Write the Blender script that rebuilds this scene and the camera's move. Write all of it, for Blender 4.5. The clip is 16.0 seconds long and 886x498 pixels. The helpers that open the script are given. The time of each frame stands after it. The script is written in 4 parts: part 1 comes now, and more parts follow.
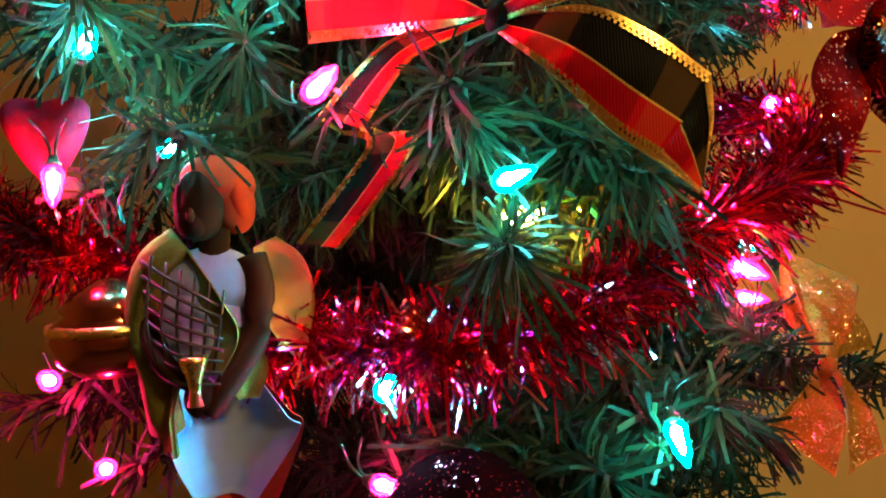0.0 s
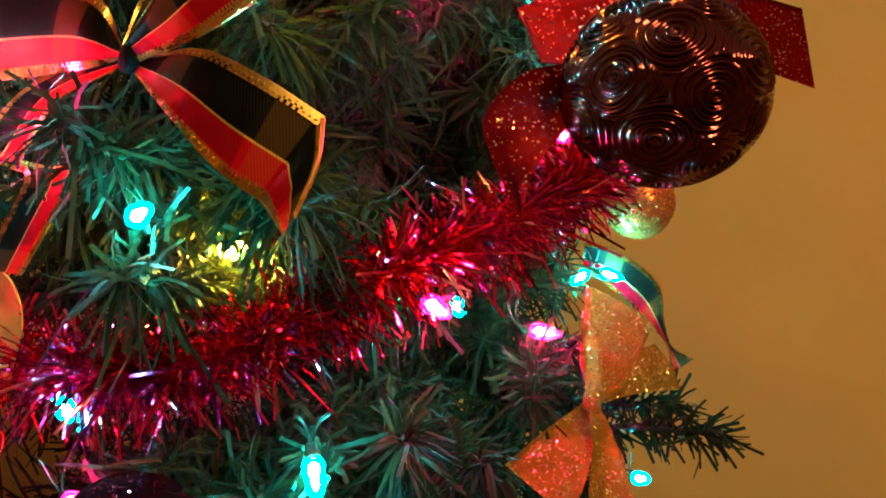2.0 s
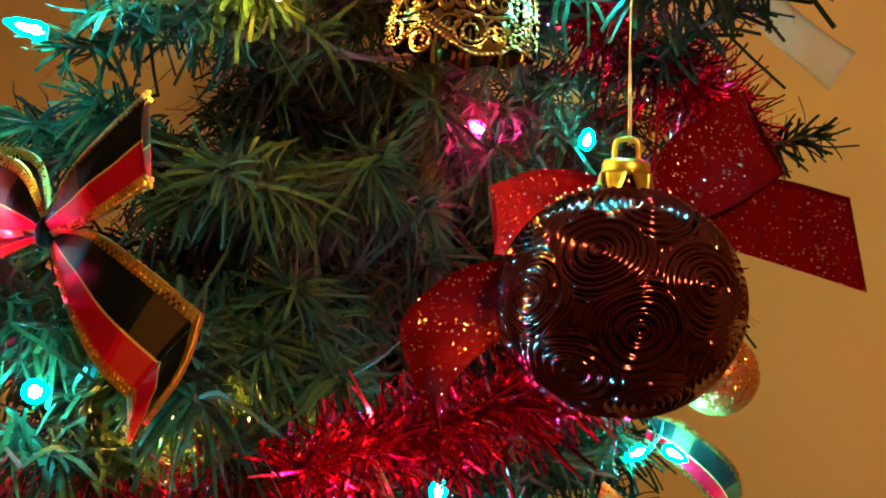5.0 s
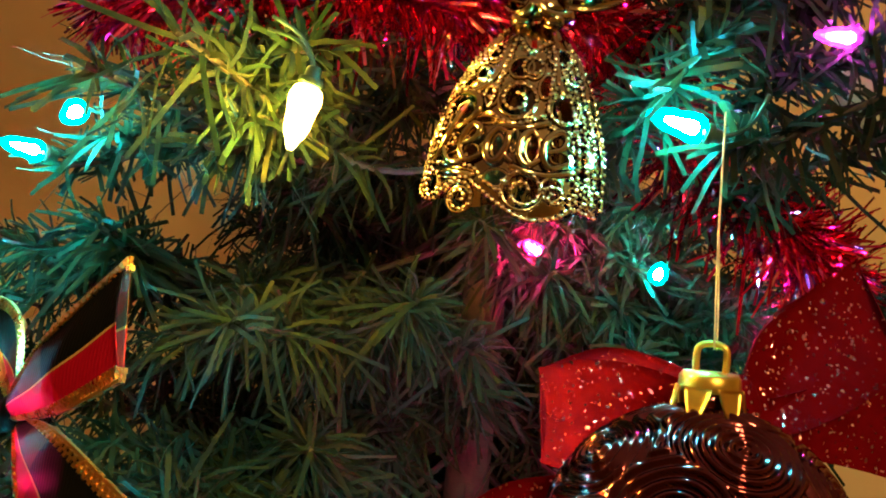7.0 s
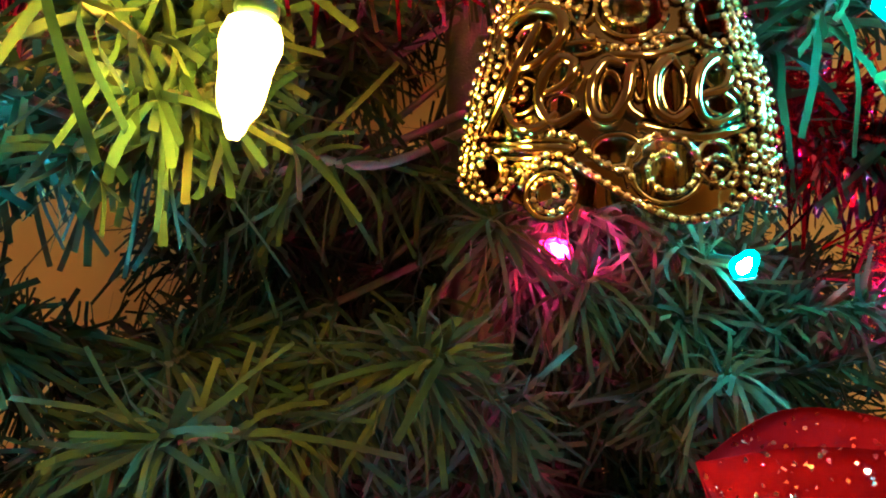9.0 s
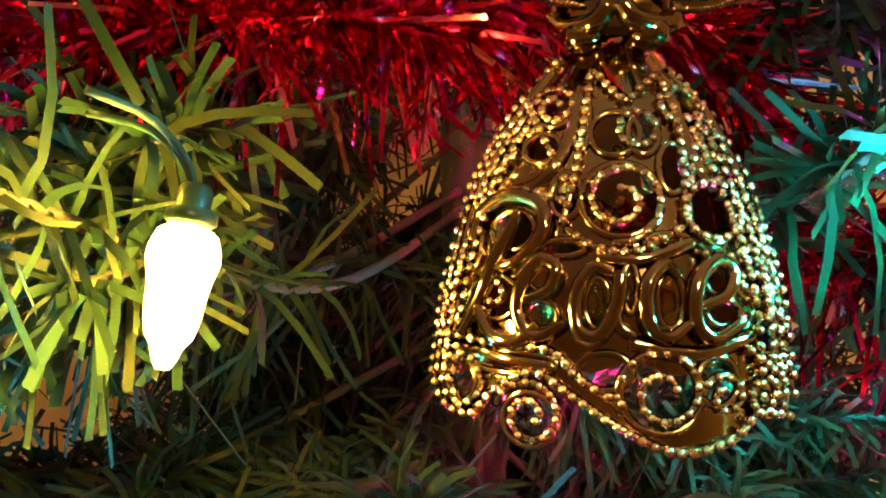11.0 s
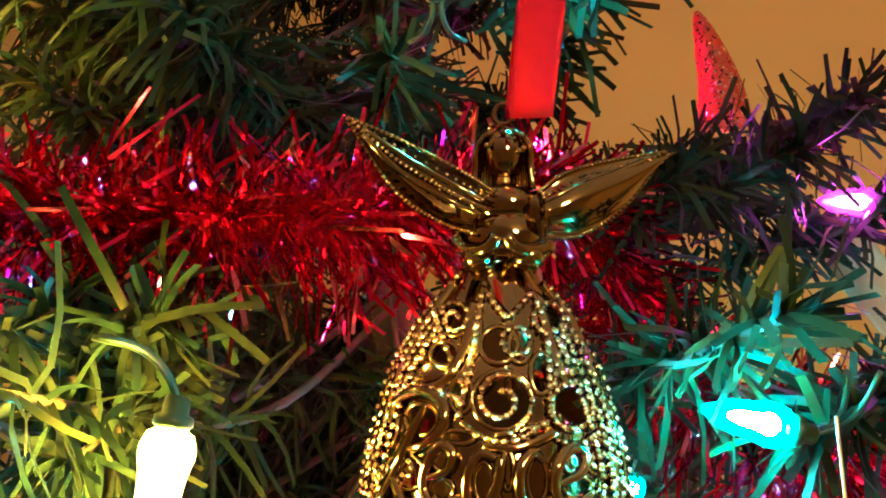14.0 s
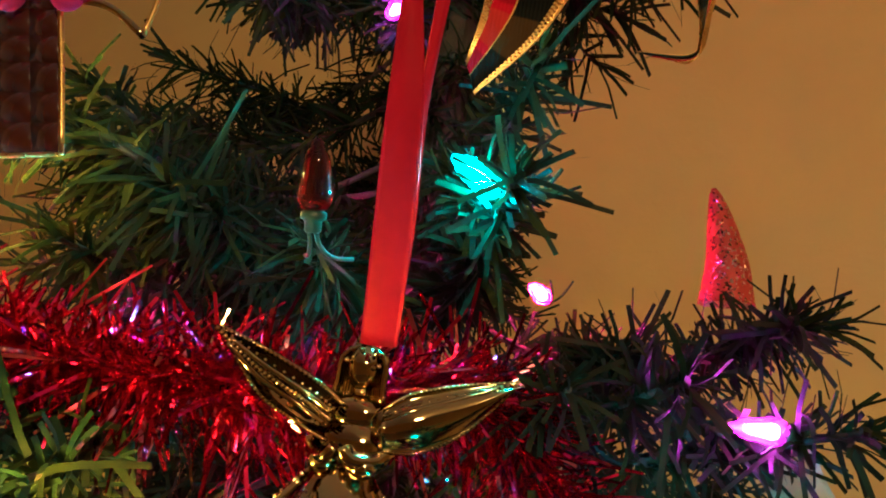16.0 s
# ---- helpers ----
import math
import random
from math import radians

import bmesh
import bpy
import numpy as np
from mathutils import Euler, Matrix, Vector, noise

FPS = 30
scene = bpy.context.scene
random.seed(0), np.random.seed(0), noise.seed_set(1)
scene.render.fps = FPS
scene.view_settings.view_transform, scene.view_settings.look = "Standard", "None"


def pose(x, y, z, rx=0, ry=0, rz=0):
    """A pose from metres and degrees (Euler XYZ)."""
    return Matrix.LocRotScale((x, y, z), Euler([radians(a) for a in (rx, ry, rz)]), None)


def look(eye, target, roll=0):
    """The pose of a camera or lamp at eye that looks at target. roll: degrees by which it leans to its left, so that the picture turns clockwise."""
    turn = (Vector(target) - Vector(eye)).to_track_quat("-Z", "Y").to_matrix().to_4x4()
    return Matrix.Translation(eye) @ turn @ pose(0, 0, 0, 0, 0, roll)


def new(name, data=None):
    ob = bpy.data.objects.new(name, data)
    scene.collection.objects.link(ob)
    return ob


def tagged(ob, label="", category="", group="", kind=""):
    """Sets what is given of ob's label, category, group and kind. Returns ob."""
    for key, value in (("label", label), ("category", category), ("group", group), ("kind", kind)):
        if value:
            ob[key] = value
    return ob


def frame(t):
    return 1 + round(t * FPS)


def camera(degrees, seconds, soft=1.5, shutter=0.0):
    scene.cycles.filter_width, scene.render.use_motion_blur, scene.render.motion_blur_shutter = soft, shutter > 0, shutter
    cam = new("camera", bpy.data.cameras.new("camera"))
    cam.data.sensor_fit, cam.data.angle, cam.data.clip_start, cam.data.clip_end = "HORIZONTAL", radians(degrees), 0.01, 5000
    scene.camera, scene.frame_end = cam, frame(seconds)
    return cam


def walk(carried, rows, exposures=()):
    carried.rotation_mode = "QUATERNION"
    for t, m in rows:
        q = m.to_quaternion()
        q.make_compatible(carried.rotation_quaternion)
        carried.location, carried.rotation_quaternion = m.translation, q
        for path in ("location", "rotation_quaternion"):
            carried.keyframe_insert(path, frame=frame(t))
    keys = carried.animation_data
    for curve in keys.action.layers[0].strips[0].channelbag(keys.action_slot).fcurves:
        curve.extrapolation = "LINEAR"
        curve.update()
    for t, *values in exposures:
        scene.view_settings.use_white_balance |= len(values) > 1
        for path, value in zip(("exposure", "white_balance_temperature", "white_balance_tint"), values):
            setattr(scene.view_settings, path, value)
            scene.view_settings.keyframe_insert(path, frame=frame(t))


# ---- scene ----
cam = camera(52.0, 16.0, 1.9)
PATH = [
    (0, (-0.0372, -0.0299, 1.3389), (-0.0106, 0.2871, 1.3185), -2.68),
    (0.5, (-0.0084, -0.0144, 1.3404), (0.0202, 0.3024, 1.3204), -2.87),
    (1, (0.0249, -0.0027, 1.3425), (0.0570, 0.3138, 1.3237), -2.96),
    (1.5, (0.0843, -0.0274, 1.3431), (0.1033, 0.2901, 1.3231), -2.29),
    (2, (0.1533, -0.0397, 1.3450), (0.1402, 0.2783, 1.3280), -1.45),
    (2.5, (0.2012, -0.0477, 1.3404), (0.1543, 0.2671, 1.3232), 0.21),
    (3, (0.2118, -0.0544, 1.3391), (0.1484, 0.2576, 1.3264), 0.40),
    (3.5, (0.2035, -0.0149, 1.3481), (0.1486, 0.2988, 1.3363), 0.51),
    (4, (0.2103, -0.0012, 1.3705), (0.1485, 0.3113, 1.3605), 1.20),
    (4.2, (0.2264, 0.0048, 1.3807), (0.1602, 0.3163, 1.3735), 1.30),
    (6.3, (0.2807, 0.0490, 1.4237), (0.1593, 0.3432, 1.4408), 7.03),
    (6.5, (0.2787, 0.0574, 1.4346), (0.1581, 0.3521, 1.4506), 6.93),
    (7, (0.2531, 0.0831, 1.4573), (0.1401, 0.3807, 1.4734), 5.52),
    (7.5, (0.2345, 0.1238, 1.4594), (0.1338, 0.4257, 1.4760), 2.71),
    (8, (0.2215, 0.1572, 1.4724), (0.1303, 0.4621, 1.4917), -0.20),
    (8.2, (0.2047, 0.1723, 1.4720), (0.1154, 0.4779, 1.4875), -0.70),
    (10.3, (0.1667, 0.2175, 1.4895), (0.0815, 0.5243, 1.5011), -1.90),
    (10.5, (0.1737, 0.2238, 1.4983), (0.0861, 0.5300, 1.5081), -1.60),
    (11, (0.1785, 0.2192, 1.5082), (0.0902, 0.5247, 1.5277), -1.70),
    (11.5, (0.1845, 0.2089, 1.5062), (0.0972, 0.5147, 1.5282), -1.80),
    (12, (0.1906, 0.2005, 1.5060), (0.1039, 0.5063, 1.5306), -1.80),
    (12.5, (0.1933, 0.1968, 1.5087), (0.1158, 0.5050, 1.5335), -1.90),
    (13, (0.1901, 0.1998, 1.5188), (0.1213, 0.5100, 1.5441), -1.80),
    (13.5, (0.1970, 0.1988, 1.5304), (0.1358, 0.5100, 1.5614), -1.81),
    (14, (0.1926, 0.1716, 1.5354), (0.1311, 0.4822, 1.5709), -1.51),
    (14.5, (0.1904, 0.1562, 1.5384), (0.1347, 0.4678, 1.5754), -0.81),
    (15, (0.2136, 0.1502, 1.5539), (0.1527, 0.4601, 1.5967), -0.12),
    (15.5, (0.2400, 0.1451, 1.5802), (0.1681, 0.4516, 1.6302), 3.47),
    (16, (0.2761, 0.1621, 1.5777), (0.1595, 0.4541, 1.6296), 7.20),
]
walk(cam, [(t, look(eye, target, roll)) for t, eye, target, roll in PATH],
     [(0.0, 1.44, 6600, 2), (2.0, 1.53, 6300, 3), (4.2, 1.56, 6200, 5), (6.5, 1.72, 6000, 7), (8.0, 1.50, 5900, 9), (10.5, 1.60, 5800, 12), (14.0, 1.76, 5600, 9), (16.0, 1.48, 5200, 5)])

# ---- world and room light ----
world = bpy.data.worlds.new("room_dusk")
scene.world = world
world.use_nodes = True
world.node_tree.nodes["Background"].inputs[0].default_value = (1.0, 0.72, 0.45, 1)
world.node_tree.nodes["Background"].inputs[1].default_value = 0.01
lamp_data = bpy.data.lights.new("ceiling_lamp", "AREA")
lamp_data.shape, lamp_data.size, lamp_data.energy, lamp_data.spread = "DISK", 0.35, 6.8, math.radians(130)
lamp_data.color = (1.0, 0.59, 0.225)
lamp = new("ceiling_lamp", lamp_data)
lamp.matrix_world = look((1.20, -1.20, 2.35), (0.65, 1.25, 1.30))


# ---- materials ----
def material(name):
    m = bpy.data.materials.new(name)
    m.use_nodes = True
    nt = m.node_tree
    return m, nt, nt.nodes["Principled BSDF"]


def node(nt, kind, **values):
    n = nt.nodes.new(kind)
    for k, v in values.items():
        n.inputs[k].default_value = v
    return n


def ramp(nt, fac, stops):
    r = nt.nodes.new("ShaderNodeValToRGB")
    el = r.color_ramp.elements
    while len(el) < len(stops):
        el.new(0.5)
    for e, (p, c) in zip(el, stops):
        e.position, e.color = p, (*c, 1)
    nt.links.new(fac, r.inputs[0])
    return r.outputs[0]


def bump(nt, bsdf, height, strength, distance):
    b = node(nt, "ShaderNodeBump", Strength=strength, Distance=distance)
    nt.links.new(height, b.inputs["Height"])
    nt.links.new(b.outputs[0], bsdf.inputs["Normal"])


def noisy(name, c0, c1, scale, rough, metal=0.0, bump_mm=0.0, fine=None, spec=None):
    """A surface whose colour drifts between two tones, with relief in millimetres."""
    m, nt, b = material(name)
    tc = nt.nodes.new("ShaderNodeTexCoord")
    n = node(nt, "ShaderNodeTexNoise", Scale=scale, Detail=6.0, Roughness=0.6)
    nt.links.new(tc.outputs["Object"], n.inputs["Vector"])
    nt.links.new(ramp(nt, n.outputs[0], [(0.3, c0), (0.7, c1)]), b.inputs["Base Color"])
    b.inputs["Roughness"].default_value, b.inputs["Metallic"].default_value = rough, metal
    if spec is not None:
        b.inputs["Specular IOR Level"].default_value = spec
    if bump_mm:
        f = node(nt, "ShaderNodeTexNoise", Scale=fine or scale * 6, Detail=4.0)
        nt.links.new(tc.outputs["Object"], f.inputs["Vector"])
        bump(nt, b, f.outputs[0], 1.0, bump_mm / 1000)
    return m


def by_island(name, tones, rough, metal=0.0, spec=0.5, trans=0.0):
    """Strands or leaves: each one has its own tone."""
    m, nt, b = material(name)
    g = nt.nodes.new("ShaderNodeNewGeometry")
    stops = [((i + 0.5) / len(tones), t) for i, t in enumerate(tones)]
    nt.links.new(ramp(nt, g.outputs["Random Per Island"], stops), b.inputs["Base Color"])
    b.inputs["Roughness"].default_value, b.inputs["Metallic"].default_value = rough, metal
    b.inputs["Specular IOR Level"].default_value = spec
    if trans:
        b.inputs["Subsurface Weight"].default_value = 0.0
        t = node(nt, "ShaderNodeBsdfTranslucent")
        nt.links.new(b.inputs["Base Color"].links[0].from_socket, t.inputs[0])
        mix = node(nt, "ShaderNodeMixShader", Fac=trans)
        nt.links.new(b.outputs[0], mix.inputs[1])
        nt.links.new(t.outputs[0], mix.inputs[2])
        nt.links.new(mix.outputs[0], nt.nodes["Material Output"].inputs[0])
    return m


def glitter(name, base, spark, density, rough=0.6, metal=0.0, share=0.12, bump_mm=0.15, dot_metal=1.0, spec=0.15):
    """Cloth or lacquer strewn with tiny mirror flakes."""
    m, nt, b = material(name)
    tc = nt.nodes.new("ShaderNodeTexCoord")
    v = node(nt, "ShaderNodeTexVoronoi", Scale=density)
    nt.links.new(tc.outputs["Object"], v.inputs["Vector"])
    sep = nt.nodes.new("ShaderNodeSeparateColor")
    nt.links.new(v.outputs["Color"], sep.inputs[0])
    on = nt.nodes.new("ShaderNodeMath")
    on.operation, on.inputs[1].default_value = "LESS_THAN", share
    nt.links.new(sep.outputs[0], on.inputs[0])
    n = node(nt, "ShaderNodeTexNoise", Scale=90.0, Detail=5.0)
    nt.links.new(tc.outputs["Object"], n.inputs["Vector"])
    ground = ramp(nt, n.outputs[0], [(0.3, [c * 0.7 for c in base]), (0.7, base)])
    mix = nt.nodes.new("ShaderNodeMix")
    mix.data_type = "RGBA"
    nt.links.new(on.outputs[0], mix.inputs[0])
    nt.links.new(ground, mix.inputs[6])
    mix.inputs[7].default_value = (*spark, 1)
    nt.links.new(mix.outputs[2], b.inputs["Base Color"])
    mr = node(nt, "ShaderNodeMapRange")
    nt.links.new(on.outputs[0], mr.inputs[0])
    mr.inputs[3].default_value, mr.inputs[4].default_value = rough, 0.18
    nt.links.new(mr.outputs[0], b.inputs["Roughness"])
    mm = node(nt, "ShaderNodeMapRange")
    nt.links.new(on.outputs[0], mm.inputs[0])
    mm.inputs[3].default_value, mm.inputs[4].default_value = metal, dot_metal
    nt.links.new(mm.outputs[0], b.inputs["Metallic"])
    b.inputs["Specular IOR Level"].default_value = spec
    # each flake lies at a tilt of its own
    nm = nt.nodes.new("ShaderNodeVectorMath")
    nm.operation = "SUBTRACT"
    nt.links.new(v.outputs["Color"], nm.inputs[0])
    nm.inputs[1].default_value = (0.5, 0.5, 0.5)
    sc = nt.nodes.new("ShaderNodeVectorMath")
    sc.operation = "SCALE"
    nt.links.new(nm.outputs[0], sc.inputs[0])
    amt = nt.nodes.new("ShaderNodeMath")
    amt.operation, amt.inputs[1].default_value = "MULTIPLY", 1.3
    nt.links.new(on.outputs[0], amt.inputs[0])
    nt.links.new(amt.outputs[0], sc.inputs["Scale"])
    geo = nt.nodes.new("ShaderNodeNewGeometry")
    add = nt.nodes.new("ShaderNodeVectorMath")
    nt.links.new(geo.outputs["Normal"], add.inputs[0])
    nt.links.new(sc.outputs[0], add.inputs[1])
    nor = nt.nodes.new("ShaderNodeVectorMath")
    nor.operation = "NORMALIZE"
    nt.links.new(add.outputs[0], nor.inputs[0])
    nt.links.new(nor.outputs[0], b.inputs["Normal"])
    return m


def metal_mat(name, colour, rough, rough2=None):
    m, nt, b = material(name)
    b.inputs["Base Color"].default_value = (*colour, 1)
    b.inputs["Metallic"].default_value = 1.0
    tc = nt.nodes.new("ShaderNodeTexCoord")
    n = node(nt, "ShaderNodeTexNoise", Scale=160.0, Detail=3.0)
    nt.links.new(tc.outputs["Object"], n.inputs["Vector"])
    mr = node(nt, "ShaderNodeMapRange")
    nt.links.new(n.outputs[0], mr.inputs[0])
    mr.inputs[3].default_value, mr.inputs[4].default_value = rough, rough2 or rough * 1.6
    nt.links.new(mr.outputs[0], b.inputs["Roughness"])
    return m


def plaid_mat(name):
    """Satin ribbon: black and red bands across, dark checks along it; u runs across, v along."""
    m, nt, b = material(name)
    uv = nt.nodes.new("ShaderNodeUVMap")
    sep = nt.nodes.new("ShaderNodeSeparateXYZ")
    nt.links.new(uv.outputs[0], sep.inputs[0])
    band = nt.nodes.new("ShaderNodeValToRGB")
    band.color_ramp.interpolation = "CONSTANT"
    el = band.color_ramp.elements
    stops = [(0.0, (0.006, 0.006, 0.005)), (0.10, (0.006, 0.007, 0.005)), (0.555, (0.6, 0.4, 0.1)), (0.58, (0.42, 0.003, 0.014)), (0.93, (0.38, 0.003, 0.012))]
    while len(el) < len(stops):
        el.new(0.5)
    for e, (p, c) in zip(el, stops):
        e.position, e.color = p, (*c, 1)
    nt.links.new(sep.outputs[0], band.inputs[0])
    chk = nt.nodes.new("ShaderNodeMath")
    chk.operation, chk.inputs[1].default_value = "PINGPONG", 0.5
    nt.links.new(sep.outputs[1], chk.inputs[0])
    lit = ramp(nt, chk.outputs[0], [(0.0, (0.75, 0.7, 0.7)), (0.28, (0.75, 0.7, 0.7)), (0.30, (1.2, 1.1, 1.0)), (1.0, (1.2, 1.1, 1.0))])
    mix = nt.nodes.new("ShaderNodeMix")
    mix.data_type, mix.blend_type = "RGBA", "MULTIPLY"
    mix.inputs[0].default_value = 1.0
    nt.links.new(band.outputs[0], mix.inputs[6])
    nt.links.new(lit, mix.inputs[7])
    # a band of gold threads crosses the ribbon
    cross = ramp(nt, chk.outputs[0], [(0.0, (0, 0, 0)), (0.355, (0, 0, 0)), (0.37, (0.12, 0.12, 0.12)), (1.0, (0.12, 0.12, 0.12))])
    gilt = nt.nodes.new("ShaderNodeMix")
    gilt.data_type = "RGBA"
    nt.links.new(cross, gilt.inputs[0])
    nt.links.new(mix.outputs[2], gilt.inputs[6])
    gilt.inputs[7].default_value = (0.42, 0.20, 0.04, 1)
    nt.links.new(gilt.outputs[2], b.inputs["Base Color"])
    b.inputs["Roughness"].default_value = 0.5
    b.inputs["Specular IOR Level"].default_value = 0.04
    w = node(nt, "ShaderNodeTexWave", Scale=260.0, Distortion=0.6)
    nt.links.new(nt.nodes.new("ShaderNodeTexCoord").outputs["Object"], w.inputs["Vector"])
    bump(nt, b, w.outputs[0], 0.4, 0.0002)
    return m


def lit_core(name, colour, power):
    """The glowing filament; its bloom is put into the core's width."""
    m, nt, b = material(name)
    b.inputs["Base Color"].default_value = (*colour, 1)
    b.inputs["Emission Color"].default_value = (*colour, 1)
    b.inputs["Emission Strength"].default_value = power
    return m


def lit_glass(name, tint, glow):
    """Thin tinted bulb glass: mostly clear, with gloss and emission imitating the filament's light in the dye."""
    m, nt, b = material(name)
    b.inputs["Base Color"].default_value = (*tint, 1)
    b.inputs["Roughness"].default_value = 0.05
    b.inputs["Emission Color"].default_value = (*tint, 1)
    b.inputs["Emission Strength"].default_value = glow
    t = node(nt, "ShaderNodeBsdfTransparent", Color=(*[0.35 + 0.65 * c for c in tint], 1))
    mix = node(nt, "ShaderNodeMixShader", Fac=0.38)
    nt.links.new(t.outputs[0], mix.inputs[1])
    nt.links.new(b.outputs[0], mix.inputs[2])
    nt.links.new(mix.outputs[0], nt.nodes["Material Output"].inputs[0])
    return m


def glass_mat(name, colour, rough=0.03):
    m, nt, b = material(name)
    b.inputs["Base Color"].default_value = (*colour, 1)
    b.inputs["Transmission Weight"].default_value = 1.0
    b.inputs["Roughness"].default_value = rough
    b.inputs["IOR"].default_value = 1.45
    return m


PLASTER = noisy("beige_plaster", (0.60, 0.41, 0.132), (0.68, 0.47, 0.156), 3.0, 0.8, bump_mm=0.8, fine=60)
CEILING = noisy("ceiling_paint", (0.72, 0.66, 0.56), (0.78, 0.72, 0.62), 2.0, 0.85, bump_mm=0.5, fine=80)
CARPET = noisy("carpet_pile", (0.20, 0.14, 0.09), (0.28, 0.20, 0.13), 30.0, 0.95, bump_mm=3.0)
NEEDLE = by_island("pvc_needles", [(0.0065, 0.0140, 0.0065), (0.014, 0.028, 0.010), (0.008, 0.022, 0.012), (0.025, 0.031, 0.008), (0.013, 0.020, 0.007)], 0.5, spec=0.08, trans=0.35)
BARK = noisy("wire_wrap_brown", (0.025, 0.02, 0.012), (0.05, 0.04, 0.02), 120.0, 0.8, bump_mm=0.6)
# The last, pale pink tone paints glints onto some strips of the red foil.
TINSEL = by_island("red_foil", [(0.78, 0.014, 0.10), (0.92, 0.03, 0.18), (0.60, 0.01, 0.07), (0.94, 0.04, 0.20), (0.78, 0.012, 0.10), (0.95, 0.34, 0.44)], 0.12, metal=1.0)
GOLD_TINSEL = by_island("gold_foil", [(0.75, 0.5, 0.06), (0.6, 0.38, 0.05), (0.85, 0.62, 0.12)], 0.25, metal=1.0)
# One gold: plates darkened for dim-room reflections, beads lightened for highlights.
GOLD = metal_mat("polished_gold_plate", (0.42, 0.30, 0.12), 0.04, 0.08)
GOLD_BEAD = metal_mat("lit_gold_bead", (0.70, 0.55, 0.30), 0.05, 0.09)
GOLD_EDGE = metal_mat("gold_lurex", (0.80, 0.52, 0.14), 0.22, 0.34)
BRASS_CAP = metal_mat("yellow_cap_metal", (0.75, 0.52, 0.08), 0.25)
COPPER = metal_mat("copper_lacquer", (0.45, 0.13, 0.08), 0.12)
PLAID = plaid_mat("plaid_satin")
VELVET = glitter("red_glitter_velvet", (0.135, 0.0012, 0.003), (1.0, 0.45, 0.35), 1150.0, share=0.08, rough=0.85, spec=0.02)
ORGANZA = glitter("orange_glitter_mesh", (0.29, 0.145, 0.016), (1.0, 0.75, 0.35), 1500.0, share=0.16, dot_metal=0.85, rough=0.7, spec=0.04)
AMBER_BALL = glitter("amber_lacquer", (0.45, 0.13, 0.03), (0.9, 0.45, 0.1), 700.0, share=0.2, rough=0.2, metal=0.5)
BALL_LACQUER = metal_mat("burgundy_lacquer", (0.15, 0.035, 0.035), 0.05, 0.09)
DARK_GLITTER = glitter("dark_burgundy_glitter", (0.008, 0.001, 0.0015), (0.75, 0.05, 0.08), 1300.0, share=0.05, rough=0.9, spec=0.0)
RED_SATIN = noisy("red_satin", (0.36, 0.004, 0.012), (0.46, 0.005, 0.016), 60.0, 0.5, bump_mm=0.1, fine=900, spec=0.1)
HEART_RED = noisy("red_felt", (0.34, 0.008, 0.03), (0.46, 0.012, 0.045), 40.0, 0.85, bump_mm=0.4, fine=500, spec=0.1)
WIRE_GREEN = noisy("green_cable", (0.01, 0.035, 0.015), (0.015, 0.05, 0.02), 60.0, 0.45)
SOCKET = by_island("socket_plastic", [(0.018, 0.040, 0.018), (0.025, 0.05, 0.022)], 0.3, trans=0.1)
SKIN = noisy("painted_brown", (0.016, 0.007, 0.004), (0.026, 0.011, 0.006), 40.0, 0.7, spec=0.05)
TURBAN = noisy("painted_orange_red", (0.42, 0.035, 0.014), (0.54, 0.055, 0.02), 40.0, 0.75, bump_mm=0.3, spec=0.1)
DRESS = noisy("painted_pale_blue", (0.22, 0.32, 0.64), (0.29, 0.39, 0.70), 25.0, 0.7, bump_mm=0.2, spec=0.15)
WING_CREAM = noisy("painted_cream", (0.55, 0.37, 0.08), (0.64, 0.46, 0.13), 40.0, 0.75, bump_mm=0.4, fine=150, spec=0.1)
STRING = noisy("gold_thread", (0.6, 0.45, 0.2), (0.7, 0.55, 0.28), 200.0, 0.4)
TILE_DARK = noisy("dark_enamel", (0.03, 0.008, 0.006), (0.06, 0.015, 0.01), 60.0, 0.2)
TEAL_GLOW = lit_core("teal_core", (0.14, 0.76, 0.90), 1250.0), lit_glass("teal_glass", (0.02, 0.76, 0.82), 0.25)
PINK_GLOW = lit_core("pink_core", (1.0, 0.03, 0.30), 1450.0), lit_glass("pink_glass", (1.0, 0.01, 0.30), 0.7)
VIOLET_GLOW = lit_core("violet_core", (0.9, 0.12, 0.80), 360.0), lit_glass("violet_glass", (0.85, 0.04, 0.75), 0.6)
WARM_GLOW = lit_core("warm_core", (1.0, 0.68, 0.08), 2500.0), lit_glass("warm_glass", (1.0, 0.75, 0.25), 9.0)
INK = noisy("painted_black", (0.006, 0.006, 0.005), (0.012, 0.012, 0.01), 60.0, 0.5)
SHAWL = noisy("painted_shawl", (0.10, 0.10, 0.022), (0.16, 0.15, 0.04), 120.0, 0.85, bump_mm=0.3, spec=0.03)
CONE_RED = glitter("red_gold_glitter", (0.45, 0.05, 0.03), (1.0, 0.6, 0.4), 900.0, share=0.25, rough=0.5)
SHEER = by_island("sheer_pale_cloth", [(0.55, 0.58, 0.42), (0.6, 0.6, 0.48)], 0.6, trans=0.5)
RED_GLASS = None, glass_mat("unlit_red_glass", (0.5, 0.01, 0.02))


